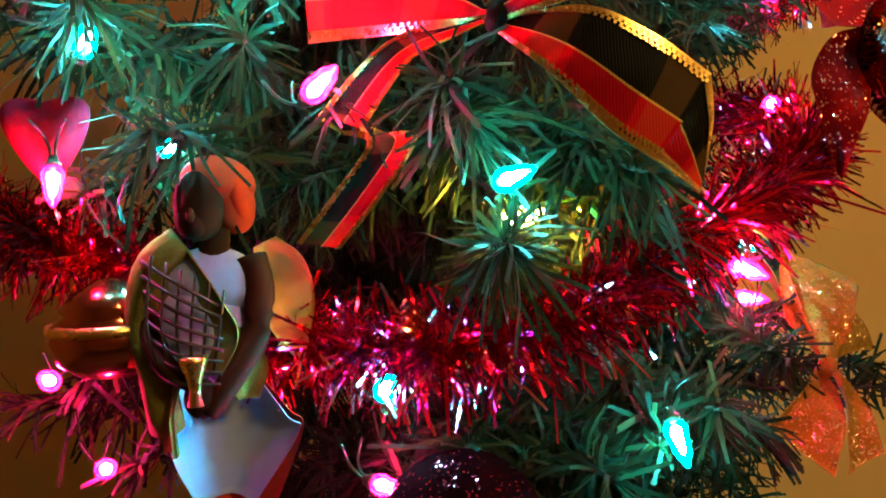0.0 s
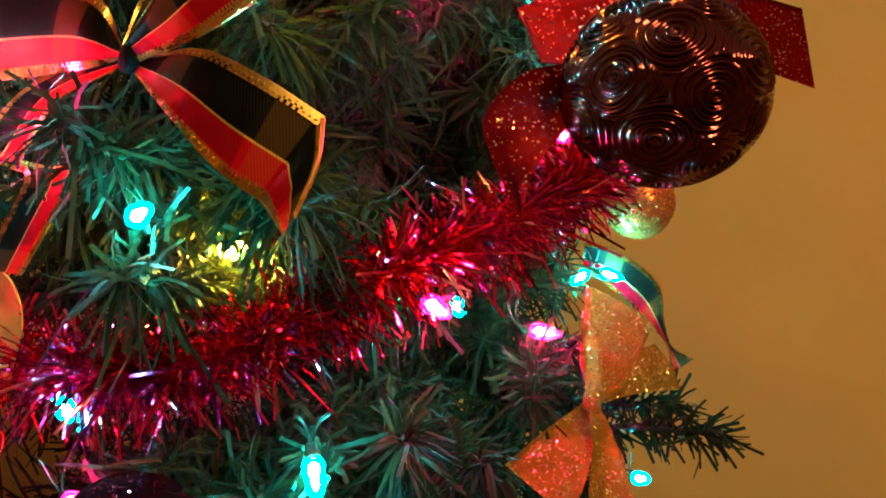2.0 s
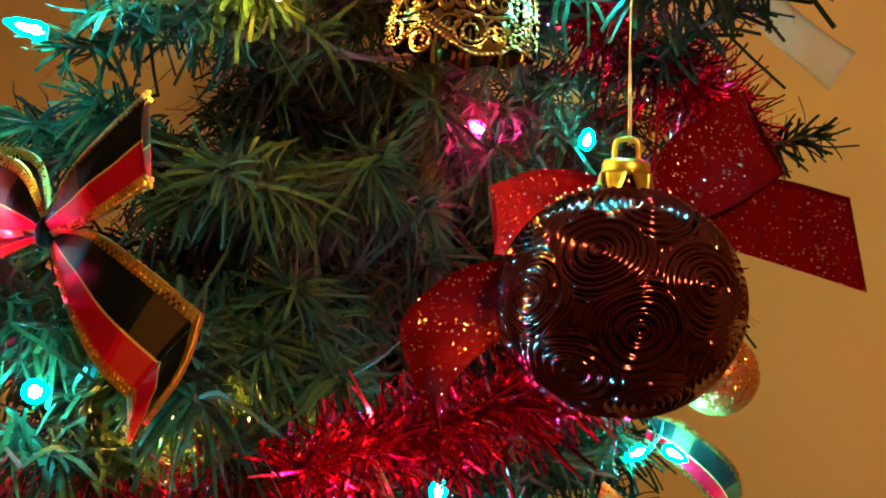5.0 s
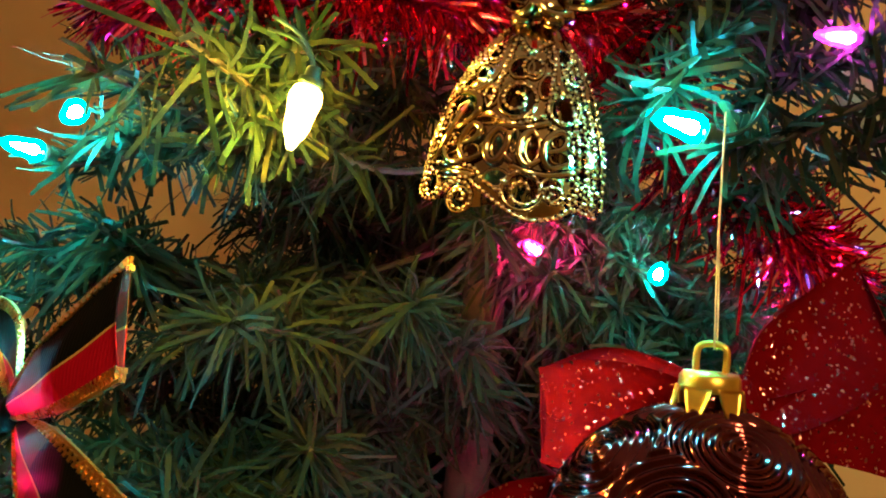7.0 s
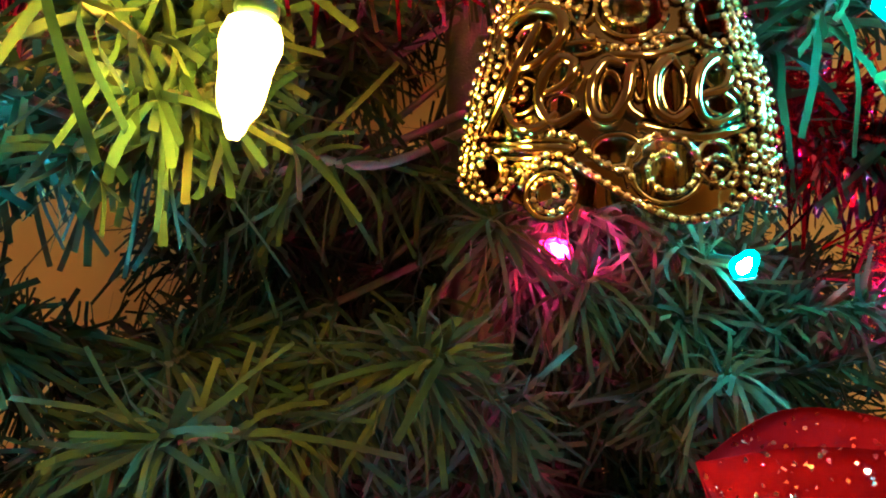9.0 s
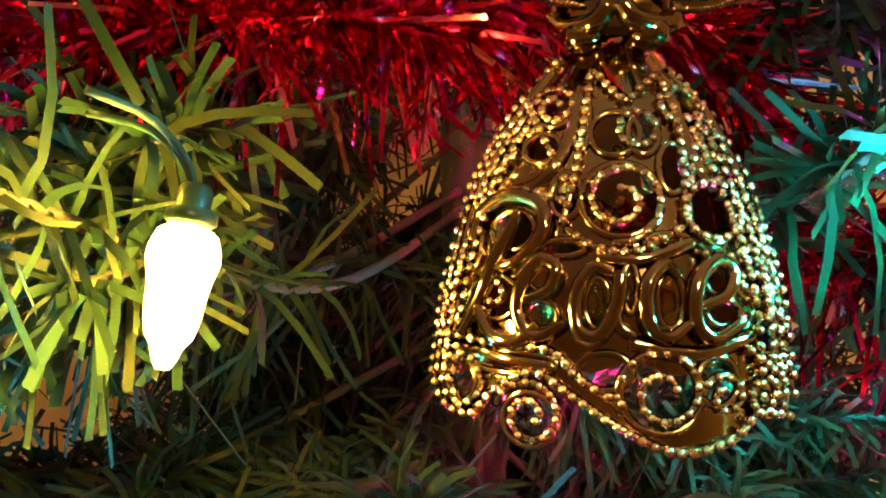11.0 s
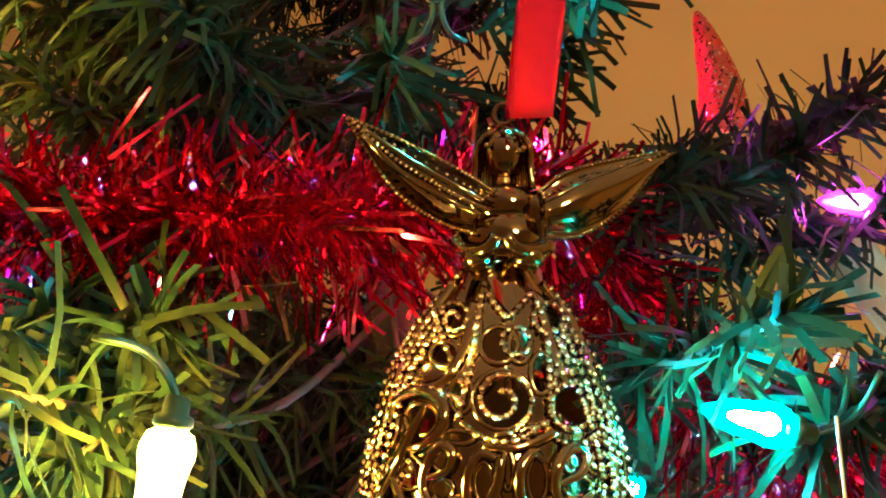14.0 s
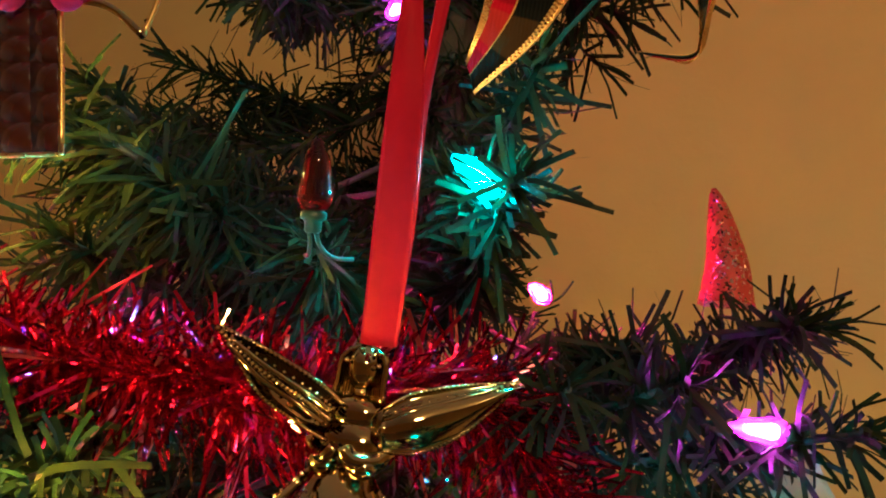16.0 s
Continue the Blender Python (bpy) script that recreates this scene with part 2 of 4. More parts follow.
# ---- building helpers ----
def part(name, bm, mat, parent=None, label=""):
    """Links a bmesh, or a mesh, as one object under a thing."""
    if isinstance(bm, bmesh.types.BMesh):
        me = bpy.data.meshes.new(name)
        bm.to_mesh(me)
        bm.free()
    else:
        me = bm
    for mt in (mat if isinstance(mat, (list, tuple)) else [mat]):
        me.materials.append(mt)
    ob = new(name, me)
    ob.parent = parent
    if label:
        tagged(ob, label)
    return ob


def thing(name, at, label, category, group="", kind=""):
    ob = new(name)
    ob.location = at
    ob.empty_display_size = 0.01
    return tagged(ob, label, category, group, kind)


def smooth(bm):
    for f in bm.faces:
        f.smooth = True
    return bm


def spline(points, n):
    """n + 1 places along a smooth curve through the points."""
    p = [Vector(q) for q in points]
    p = [p[0] * 2 - p[1]] + p + [p[-1] * 2 - p[-2]]
    out = []
    for k in range(n + 1):
        s = k / n * (len(p) - 3)
        i = min(int(s), len(p) - 4)
        t = s - i
        a, b, c, d = p[i:i + 4]
        out.append(0.5 * (2 * b + (c - a) * t + (2 * a - 5 * b + 4 * c - d) * t * t + (3 * b - a - 3 * c + d) * t ** 3))
    return out


def tube(bm, pts, radius, sides=8, closed=False):
    """A round bar along pts; radius may be a function of 0..1."""
    rings = []
    n = len(pts)
    up = Vector((0.13, 0.31, 0.94))
    for i, p in enumerate(pts):
        a = pts[(i - 1) % n] if closed or i else p
        b = pts[(i + 1) % n] if closed or i < n - 1 else p
        t = (b - a).normalized()
        s = t.cross(up)
        if s.length < 1e-4:
            s = t.cross(Vector((1, 0, 0)))
        s.normalize()
        u = s.cross(t)
        r = radius(i / (n - 1)) if callable(radius) else radius
        rings.append([bm.verts.new(p + (s * math.cos(q) + u * math.sin(q)) * r) for q in (2 * math.pi * k / sides for k in range(sides))])
    for i in range(n if closed else n - 1):
        a, b = rings[i], rings[(i + 1) % n]
        for k in range(sides):
            bm.faces.new((a[k], a[(k + 1) % sides], b[(k + 1) % sides], b[k])).smooth = True
    if not closed:
        bm.faces.new(rings[0][::-1])
        bm.faces.new(rings[-1])
    return bm


def lathe(bm, profile, sides=24, m=Matrix(), close=True):
    """A turned body from (radius, height) pairs."""
    rings = []
    for r, z in profile:
        rings.append([bm.verts.new(m @ Vector((r * math.cos(2 * math.pi * k / sides), r * math.sin(2 * math.pi * k / sides), z))) for k in range(sides)])
    for a, b in zip(rings, rings[1:]):
        for k in range(sides):
            bm.faces.new((a[k], a[(k + 1) % sides], b[(k + 1) % sides], b[k])).smooth = True
    if close:
        bm.faces.new(rings[0][::-1]).smooth = True
        bm.faces.new(rings[-1]).smooth = True
    return bm


def blob(bm, centre, radii, turn=(0, 0, 0), seg=16):
    """An ellipsoid."""
    m = pose(*centre, *turn) @ Matrix.Diagonal((*radii, 1))
    r = bmesh.ops.create_uvsphere(bm, u_segments=seg, v_segments=max(8, seg * 2 // 3), radius=1.0, matrix=m)
    for v in r["verts"]:
        for f in v.link_faces:
            f.smooth = True
    return r["verts"]


def _pearl_shape():
    b = bmesh.new()
    bmesh.ops.create_icosphere(b, subdivisions=2, radius=1.0)
    b.verts.index_update()
    shape = [v.co.copy() for v in b.verts], [[v.index for v in f.verts] for f in b.faces]
    b.free()
    return shape


PEARL = _pearl_shape()


def pearl(bm, at, r):
    """A small bead."""
    vs = [bm.verts.new(at + c * r) for c in PEARL[0]]
    for f in PEARL[1]:
        bm.faces.new([vs[i] for i in f]).smooth = True


def sheet(bm, a_pts, b_pts, n=22, cols=10, thick=0.0005, cup=0.0, u0=0.0, u1=1.0, along=0.05, ripple=0.0):
    """Cloth between two edges, with thickness; cup bulges its middle, and uv runs across and along."""
    A, B = spline(a_pts, n), spline(b_pts, n)
    grid = []
    run, last = 0.0, None
    uv_at = {}
    for i in range(n + 1):
        mid = (A[i] + B[i]) / 2
        run += (mid - last).length if last else 0
        last = mid
        across = B[i] - A[i]
        j0, j1 = max(0, i - 1), min(n, i + 1)
        t = (A[j1] + B[j1] - A[j0] - B[j0])
        nor = across.cross(t)
        nor = nor.normalized() if nor.length > 1e-9 else Vector((0, -1, 0))
        row = []
        for k in range(cols + 1):
            u = u0 + (u1 - u0) * k / cols
            p = A[i] + across * u + nor * (cup * math.sin(math.pi * u) + ripple * math.sin(9 * u + i * 0.6) * math.sin(math.pi * i / n))
            pair = []
            for s in (0.5, -0.5):
                v = bm.verts.new(p + nor * thick * s)
                uv_at[v] = (u, run / along)
                pair.append(v)
            row.append(pair)
        grid.append(row)
    faces = []
    for i in range(n):
        for k in range(cols):
            q = (grid[i][k], grid[i][k + 1], grid[i + 1][k + 1], grid[i + 1][k])
            faces.append(bm.faces.new([v[0] for v in q]))
            faces.append(bm.faces.new([v[1] for v in reversed(q)]))
    rim = [(i, 0) for i in range(n + 1)] + [(n, k) for k in range(1, cols + 1)] + [(i, cols) for i in range(n - 1, -1, -1)] + [(0, k) for k in range(cols - 1, 0, -1)]
    for (i, k), (j, l) in zip(rim, rim[1:] + rim[:1]):
        a, b = grid[i][k], grid[j][l]
        faces.append(bm.faces.new((a[0], a[1], b[1], b[0])))
    layer = bm.loops.layers.uv.verify()
    for f in faces:
        f.smooth = True
        for lp in f.loops:
            lp[layer].uv = uv_at[lp.vert]
    return bm


def plaid_strip(name, parent, a_pts, b_pts, cup=0.0, ripple=0.0004):
    """Plaid satin with a ribbed gold edging along both sides."""
    ob = part(name, sheet(bmesh.new(), a_pts, b_pts, 26, 12, 0.0004, cup, 0.05, 0.95, 0.05, ripple), PLAID, parent)
    A, B = spline(a_pts, 64), spline(b_pts, 64)
    for side in (0, 1):
        bm = bmesh.new()
        for i in range(64):
            i0, i1 = max(0, i - 2), min(64, i + 3)
            nor = (B[i] - A[i]).cross(A[i1] + B[i1] - A[i0] - B[i0])
            if nor.length < 1e-12:
                continue
            nor.normalize()
            bands = ((0.0, 0.030), (0.026, 0.075), (0.070, 0.115)) if not side else ((0.970, 1.0), (0.925, 0.974), (0.885, 0.930))
            for row, (j0, j1) in enumerate(bands):
                lift = 0.0007 if row == 0 else (0.0013 if (i + row) % 2 else 0.0003)
                q = [P[a].lerp(Q[a], u) + nor * (cup * math.sin(math.pi * u)) for P, Q, a, u in ((A, B, i, j0), (A, B, i, j1), (A, B, i + 1, j1), (A, B, i + 1, j0))]
                f = [bm.verts.new(p + nor * lift) for p in q]
                g = [bm.verts.new(p - nor * lift) for p in q]
                bm.faces.new(f)
                bm.faces.new(g[::-1])
                for k in range(4):
                    bm.faces.new((f[k], g[k], g[(k + 1) % 4], f[(k + 1) % 4]))
        part("edging", bm, GOLD_EDGE, ob, "gold lurex edging")
    return ob


def strands(paths, per_m, length, width, seed, lean=(50, 85), droop=0.15, curl=0.3, flat=1.0, taper=0.85, steps=2, spread=0.5):
    """Flat strips that stand out all round from cores, as numpy vertex and face arrays."""
    rng = np.random.default_rng(seed)
    V, F = [], []
    base = 0
    for pts in paths:
        P = np.array([list(p) for p in pts])
        seg = np.linalg.norm(np.diff(P, axis=0), axis=1)
        cum = np.r_[0, np.cumsum(seg)]
        n = max(4, int(cum[-1] * per_m))
        s = np.sort(rng.random(n)) * cum[-1]
        i = np.clip(np.searchsorted(cum, s) - 1, 0, len(seg) - 1)
        f = ((s - cum[i]) / seg[i])[:, None]
        o = P[i] * (1 - f) + P[i + 1] * f
        t = (P[i + 1] - P[i]) / seg[i][:, None]
        ref = rng.normal(size=(n, 3))
        rad = ref - t * (ref * t).sum(1)[:, None]
        rad /= np.linalg.norm(rad, axis=1)[:, None]
        a = np.radians(rng.uniform(lean[0], lean[1], n))[:, None]
        end = np.clip((s / cum[-1] - 0.9) / 0.1, 0, 1)[:, None]
        a = a * (1 - 0.55 * end)
        d = t * np.cos(a) + rad * np.sin(a)
        side = np.cross(d, rng.normal(size=(n, 3)))
        side /= np.linalg.norm(side, axis=1)[:, None]
        L = (length * rng.uniform(1 - spread, 1.1, n))[:, None]
        w = (width * rng.uniform(0.8, 1.15, n))[:, None] / 2
        bend = np.cross(d, side) * (rng.normal(size=(n, 1)) * curl) + np.array([0, 0, -droop])
        rows = []
        for k in range(steps + 1):
            q = k / steps
            c = o + d * L * q + bend * L * q * q
            ww = w * (1 - (1 - taper) * q)
            rows.append(np.stack([c - side * ww, c + side * ww], 1))
        block = np.concatenate(rows, 1)            # n, 2*(steps+1), 3
        V.append(block.reshape(-1, 3))
        m = 2 * (steps + 1)
        ids = base + np.arange(n)[:, None] * m
        for k in range(steps):
            F.append(np.concatenate([ids + 2 * k, ids + 2 * k + 1, ids + 2 * k + 3, ids + 2 * k + 2], 1))
        base += n * m
    return np.concatenate(V), np.concatenate(F)


def mesh_of(name, V, F):
    me = bpy.data.meshes.new(name)
    me.vertices.add(len(V))
    me.vertices.foreach_set("co", V.astype(np.float32).ravel())
    me.loops.add(F.size)
    me.loops.foreach_set("vertex_index", F.astype(np.int32).ravel())
    me.polygons.add(len(F))
    me.polygons.foreach_set("loop_start", np.arange(0, F.size, 4, dtype=np.int32))
    me.update(calc_edges=True)
    me.validate()
    return me


# ---- room ----
def slab(name, lo, hi, mat, label, category):
    bm = bmesh.new()
    bmesh.ops.create_cube(bm, size=1.0)
    for v in bm.verts:
        v.co = Vector((lo[i] + (v.co[i] + 0.5) * (hi[i] - lo[i]) for i in range(3)))
    return tagged(part(name, bm, mat), label, category, kind="structure")


slab("wall_north", (-1.7, 1.25, 0), (2.3, 1.37, 2.45), PLASTER, "beige plastered wall behind the tree", "wall")
slab("wall_south", (-1.7, -2.62, 0), (2.3, -2.5, 2.45), PLASTER, "beige plastered wall behind the camera", "wall")
slab("wall_west", (-1.82, -2.62, 0), (-1.7, 1.37, 2.45), PLASTER, "beige plastered side wall", "wall")
slab("wall_east", (2.3, -2.62, 0), (2.42, 1.37, 2.45), PLASTER, "beige plastered side wall", "wall")
slab("floor", (-1.82, -2.62, -0.1), (2.42, 1.37, 0), CARPET, "brown carpeted floor under the tree", "floor")
slab("ceiling", (-1.82, -2.62, 2.45), (2.42, 1.37, 2.57), CEILING, "off-white painted ceiling", "ceiling")

# ---- the tree ----
TX, TY = 0.06, 0.68
tree = thing("christmas_tree", (TX, TY, 0), "artificial green christmas tree hung with ornaments, garlands and lights", "christmas tree")
trunk = part("trunk", tube(bmesh.new(), spline([(0, 0, 0.0), (0, 0, 1.0), (0, 0, 2.05)], 10), lambda q: 0.022 - 0.01 * q, 12), BARK, tree)


def bough(tip, base_z, seed, length=0.030, per_m=2000, width=0.0021, fork=True, droop=0.32, sag=0.03, curl=0.38, bare=4):
    """One branch: a wrapped wire from the trunk with side twigs and flat needles."""
    rng = random.Random(seed)
    tip = Vector(tip) - Vector((TX, TY, 0))
    root = Vector((0, 0, base_z))
    mid = root.lerp(tip, 0.55) + Vector((0, 0, -sag))
    core = spline([root, mid, tip], 14)
    paths = [core[bare:]]
    if fork:
        axis = (tip - mid).normalized()
        side = axis.cross(Vector((0, 0, 1))).normalized()
        for k in range(2 + rng.randrange(3)):
            at = core[6 + rng.randrange(6)]
            away = (axis * rng.uniform(0.5, 0.9) + side * rng.choice((-1, 1)) * rng.uniform(0.5, 0.9) + Vector((0, 0, rng.uniform(-0.35, 0.35))))
            paths.append(spline([at, at + away * 0.04, at + away * rng.uniform(0.07, 0.10) + Vector((0, 0, -0.006))], 6))
    bm = bmesh.new()
    tube(bm, core, lambda q: 0.0022 - 0.001 * q, 6)
    for p in paths[1:]:
        tube(bm, p, 0.0012, 5)
    br = part("branch", bm, BARK, tree)
    V, F = strands(paths, per_m, length, width, seed, (30, 88), droop, curl, steps=3)
    tagged(part("needles", mesh_of("needles", V, F), NEEDLE, br), kind="stuff")
    return br


KEY = [
    ((0.013, 0.300, 1.318), 1.36, 1), ((-0.005, 0.300, 1.378), 1.42, 1), ((-0.200, 0.340, 1.425), 1.44, 1), ((-0.120, 0.335, 1.368), 1.40, 0),
    ((-0.225, 0.420, 1.335), 1.36, 1), ((-0.205, 0.420, 1.245), 1.28, 0), ((0.055, 0.320, 1.220), 1.27, 1), ((0.285, 0.462, 1.213), 1.26, 0),
    ((0.215, 0.500, 1.255), 1.29, 1), ((0.068, 0.315, 1.532), 1.56, 0), ((0.020, 0.330, 1.525), 1.57, 0), ((0.300, 0.415, 1.532), 1.55, 0),
    ((0.300, 0.480, 1.584), 1.60, 0), ((0.285, 0.540, 1.622), 1.64, 1), ((0.315, 0.545, 1.482), 1.50, 0),
    ((0.048, 0.390, 1.437), 1.50, 1), ((-0.086, 0.400, 1.464), 1.50, 1), ((0.066, 0.420, 1.640), 1.70, 0), ((0.129, 0.420, 1.621), 1.66, 0),
    ((0.186, 0.460, 1.701), 1.74, 0), ((0.046, 0.410, 1.653), 1.69, 1), ((-0.012, 0.450, 1.691), 1.71, 1), ((0.001, 0.310, 1.368), 1.42, 1), ((0.118, 0.360, 1.235), 1.27, 1), ((0.001, 0.360, 1.225), 1.26, 1),
    ((0.053, 0.370, 1.346), 1.40, 1), ((0.226, 0.365, 1.541), 1.55, 0), ((0.019, 0.420, 1.619), 1.66, 0),
    ((0.200, 0.402, 1.642), 1.66, 0), ((0.226, 0.500, 1.606), 1.63, 0), ((0.246, 0.450, 1.592), 1.61, 0), ((0.210, 0.450, 1.586), 1.60, 0), ((0.269, 0.500, 1.219), 1.27, 0), ((0.154, 0.400, 1.214), 1.28, 1),
    ((0.235, 0.600, 1.440), 1.47, 1), ((0.218, 0.640, 1.450), 1.48, 1), ((0.255, 0.660, 1.478), 1.51, 1),
]
for k, (tip, bz, forked) in enumerate(KEY):
    right = tip[0] > 0.18
    near = tip[1] < 0.36 and tip[2] > 1.48
    bough(tip, bz, 100 + k, fork=bool(forked), length=0.022 if right else 0.030, per_m=1000 if near else 2000, curl=0.55, droop=0.10 if right else 0.32, bare=7 if near else 4)
rng = random.Random(5)
for k in range(96):
    z = 1.05 + 0.85 * k / 95
    ang = k * 2.399963 + rng.uniform(-0.3, 0.3)
    r = (0.33 - 0.24 * (z - 1.1)) * rng.uniform(0.62, 0.84) * (0.74 if math.cos(ang) > 0.2 else 1.0)
    if 1.57 < z < 1.68 and math.cos(ang) > 0.1:
        continue
    r *= (0.42 if math.cos(ang) > -0.1 else 1.4) if z > 1.58 else 1.0
    bough((TX + r * math.cos(ang), TY + r * math.sin(ang), z - 0.04), z + 0.02, 300 + k, fork=not (z > 1.6 and math.cos(ang) > -0.2), per_m=1400, width=0.0022, length=0.031, droop=rng.uniform(0.05, 0.45), curl=0.5)

# the dense rear of the tree
for k in range(44):
    z = 1.28 + 0.30 * k / 43
    ang = math.radians(90) + 1.1 * math.sin(k * 2.4)
    r = 0.24 + 0.05 * math.sin(k * 1.7)
    bough((TX - 0.02 + 0.65 * r * math.cos(ang), TY + r * math.sin(ang), z - 0.03), z + 0.02, 500 + k, per_m=1100, width=0.0026, length=0.036, droop=0.2, curl=0.5)


def twig(at, seed, away=None):
    """A short needled twig that holds a bulb; it comes from the trunk, or from the side that away names."""
    at = Vector(at) - Vector((TX, TY, 0))
    inward = Vector(away or (-at.x, -at.y, 0.1)).normalized()
    start = at + inward * 0.075 + Vector((0, 0, -0.004))
    end = at + inward * 0.015 + Vector((0, 0.006, -0.009))
    path = spline([start, (start + end) / 2 + Vector((0, 0, -0.004)), end], 8)
    br = part("twig", tube(bmesh.new(), path, 0.0013, 5), BARK, tree)
    V, F = strands([path], 1800, 0.022, 0.0024, seed, (30, 95), 0.18, 0.65, steps=4)
    tagged(part("needles", mesh_of("needles", V, F), NEEDLE, br), kind="stuff")


# boughs below and above the decorated stretch, and the stand
for k in range(64):
    z = 0.40 + 0.62 * k / 50 if k < 50 else 1.90 + 0.012 * (k - 50)
    ang = k * 2.399963
    r = 0.62 - 0.27 * (z - 0.4) / 0.65 if k < 50 else 0.12 - 0.006 * (k - 50)
    bough((TX + r * math.cos(ang), TY + r * math.sin(ang), z - 0.05), z + 0.05, 900 + k, per_m=620, width=0.003, length=0.045, droop=0.2, curl=0.4)
stand = bmesh.new()
lathe(stand, [(0.030, 0.0), (0.034, 0.02), (0.032, 0.16), (0.028, 0.17)], 20)
part("stand_collar", stand, BARK, tree)
for k in range(4):
    a = k * math.pi / 2 + 0.4
    part("stand_foot", tube(bmesh.new(), spline([(0.03 * math.cos(a), 0.03 * math.sin(a), 0.12), (0.14 * math.cos(a), 0.14 * math.sin(a), 0.06), (0.26 * math.cos(a), 0.26 * math.sin(a), 0.010)], 8), 0.009, 8), BARK, tree)


# ---- garlands ----
def garland(name, points, seed, label, per_m=7600, length=0.031, mat=None):
    g = thing(name, points[0], label, "tinsel garland", "tinsel garlands")
    o = Vector(points[0])
    core = [p - o for p in spline(points, 12 * len(points))]
    part("core", tube(bmesh.new(), core, 0.0012, 5), TINSEL, g)
    V, F = strands([core], per_m, length, 0.0021, seed, (50, 110), 0.12, 0.45, taper=0.55, steps=2, spread=0.55)
    tagged(part("foil_fringe", mesh_of("foil_fringe", V, F), mat or TINSEL, g), kind="stuff")
    return g


garland("tinsel_garland", [(-0.26, 0.49, 1.345), (-0.20, 0.44, 1.325), (-0.13, 0.412, 1.300), (-0.065, 0.385, 1.272), (0.0, 0.352, 1.274), (0.05, 0.352, 1.284), (0.09, 0.365, 1.305),
        (0.13, 0.385, 1.320), (0.175, 0.42, 1.337), (0.208, 0.455, 1.356), (0.222, 0.52, 1.375), (0.19, 0.64, 1.39)], 11, "red foil tinsel garland draped over the branches")
garland("tinsel_garland", [(-0.10, 0.47, 1.60), (-0.04, 0.42, 1.585), (0.02, 0.40, 1.578), (0.083, 0.402, 1.574), (0.13, 0.42, 1.575), (0.17, 0.455, 1.580),
        (0.190, 0.49, 1.560), (0.199, 0.50, 1.530), (0.227, 0.50, 1.514), (0.255, 0.51, 1.500), (0.275, 0.57, 1.480), (0.27, 0.70, 1.47)], 12, "red foil tinsel garland draped behind the gold angel")


# ---- string lights ----
def bulb(at, aim, mat, label, size=0.88):
    """A miniature bulb: pointed glass in a plastic socket with two leads."""
    b = thing("light_bulb", at, label, "christmas light", "string lights")
    aim = Vector(aim).normalized()
    m = aim.to_track_quat("Z", "Y").to_matrix().to_4x4() @ Matrix.Scale(size, 4)
    bm = lathe(bmesh.new(), [(0.0030, -0.0095), (0.0046, -0.0085), (0.0055, -0.0060), (0.0056, -0.0040), (0.0050, -0.0018), (0.0046, 0.0005), (0.0043, 0.0045), (0.0036, 0.0075), (0.0024, 0.0092), (0.0019, 0.0110), (0.0010, 0.0125)], 18, m)
    glass = part("glass", bm, mat[1], b)
    if mat[0]:
        # Core is made wider than a filament, to imitate bloom.
        core = lathe(bmesh.new(), [(0.0010, -0.0070), (0.0026, -0.0060), (0.0030, -0.0040), (0.0024, -0.0015), (0.0020, 0.003), (0.0010, 0.006)], 12, m)
        part("filament", core, mat[0], glass, "glowing filament core widened by its bloom")
    part("socket", lathe(bmesh.new(), [(0.0020, -0.0162), (0.0026, -0.0155), (0.0027, -0.0125), (0.0040, -0.0120), (0.0041, -0.0102), (0.0034, -0.0097), (0.0028, -0.0085)], 12, m), SOCKET, b, "clear greenish plastic socket")
    for s in (-1, 1):
        part("lead", tube(bmesh.new(), [m @ q for q in spline([(0.001 * s, 0, -0.015), (0.0015 * s, 0.003, -0.020), (0.004 * s, 0.009, -0.024), (0.008 * s, 0.018, -0.025)], 8)], 0.0007, 5), WIRE_GREEN, b)
    return b


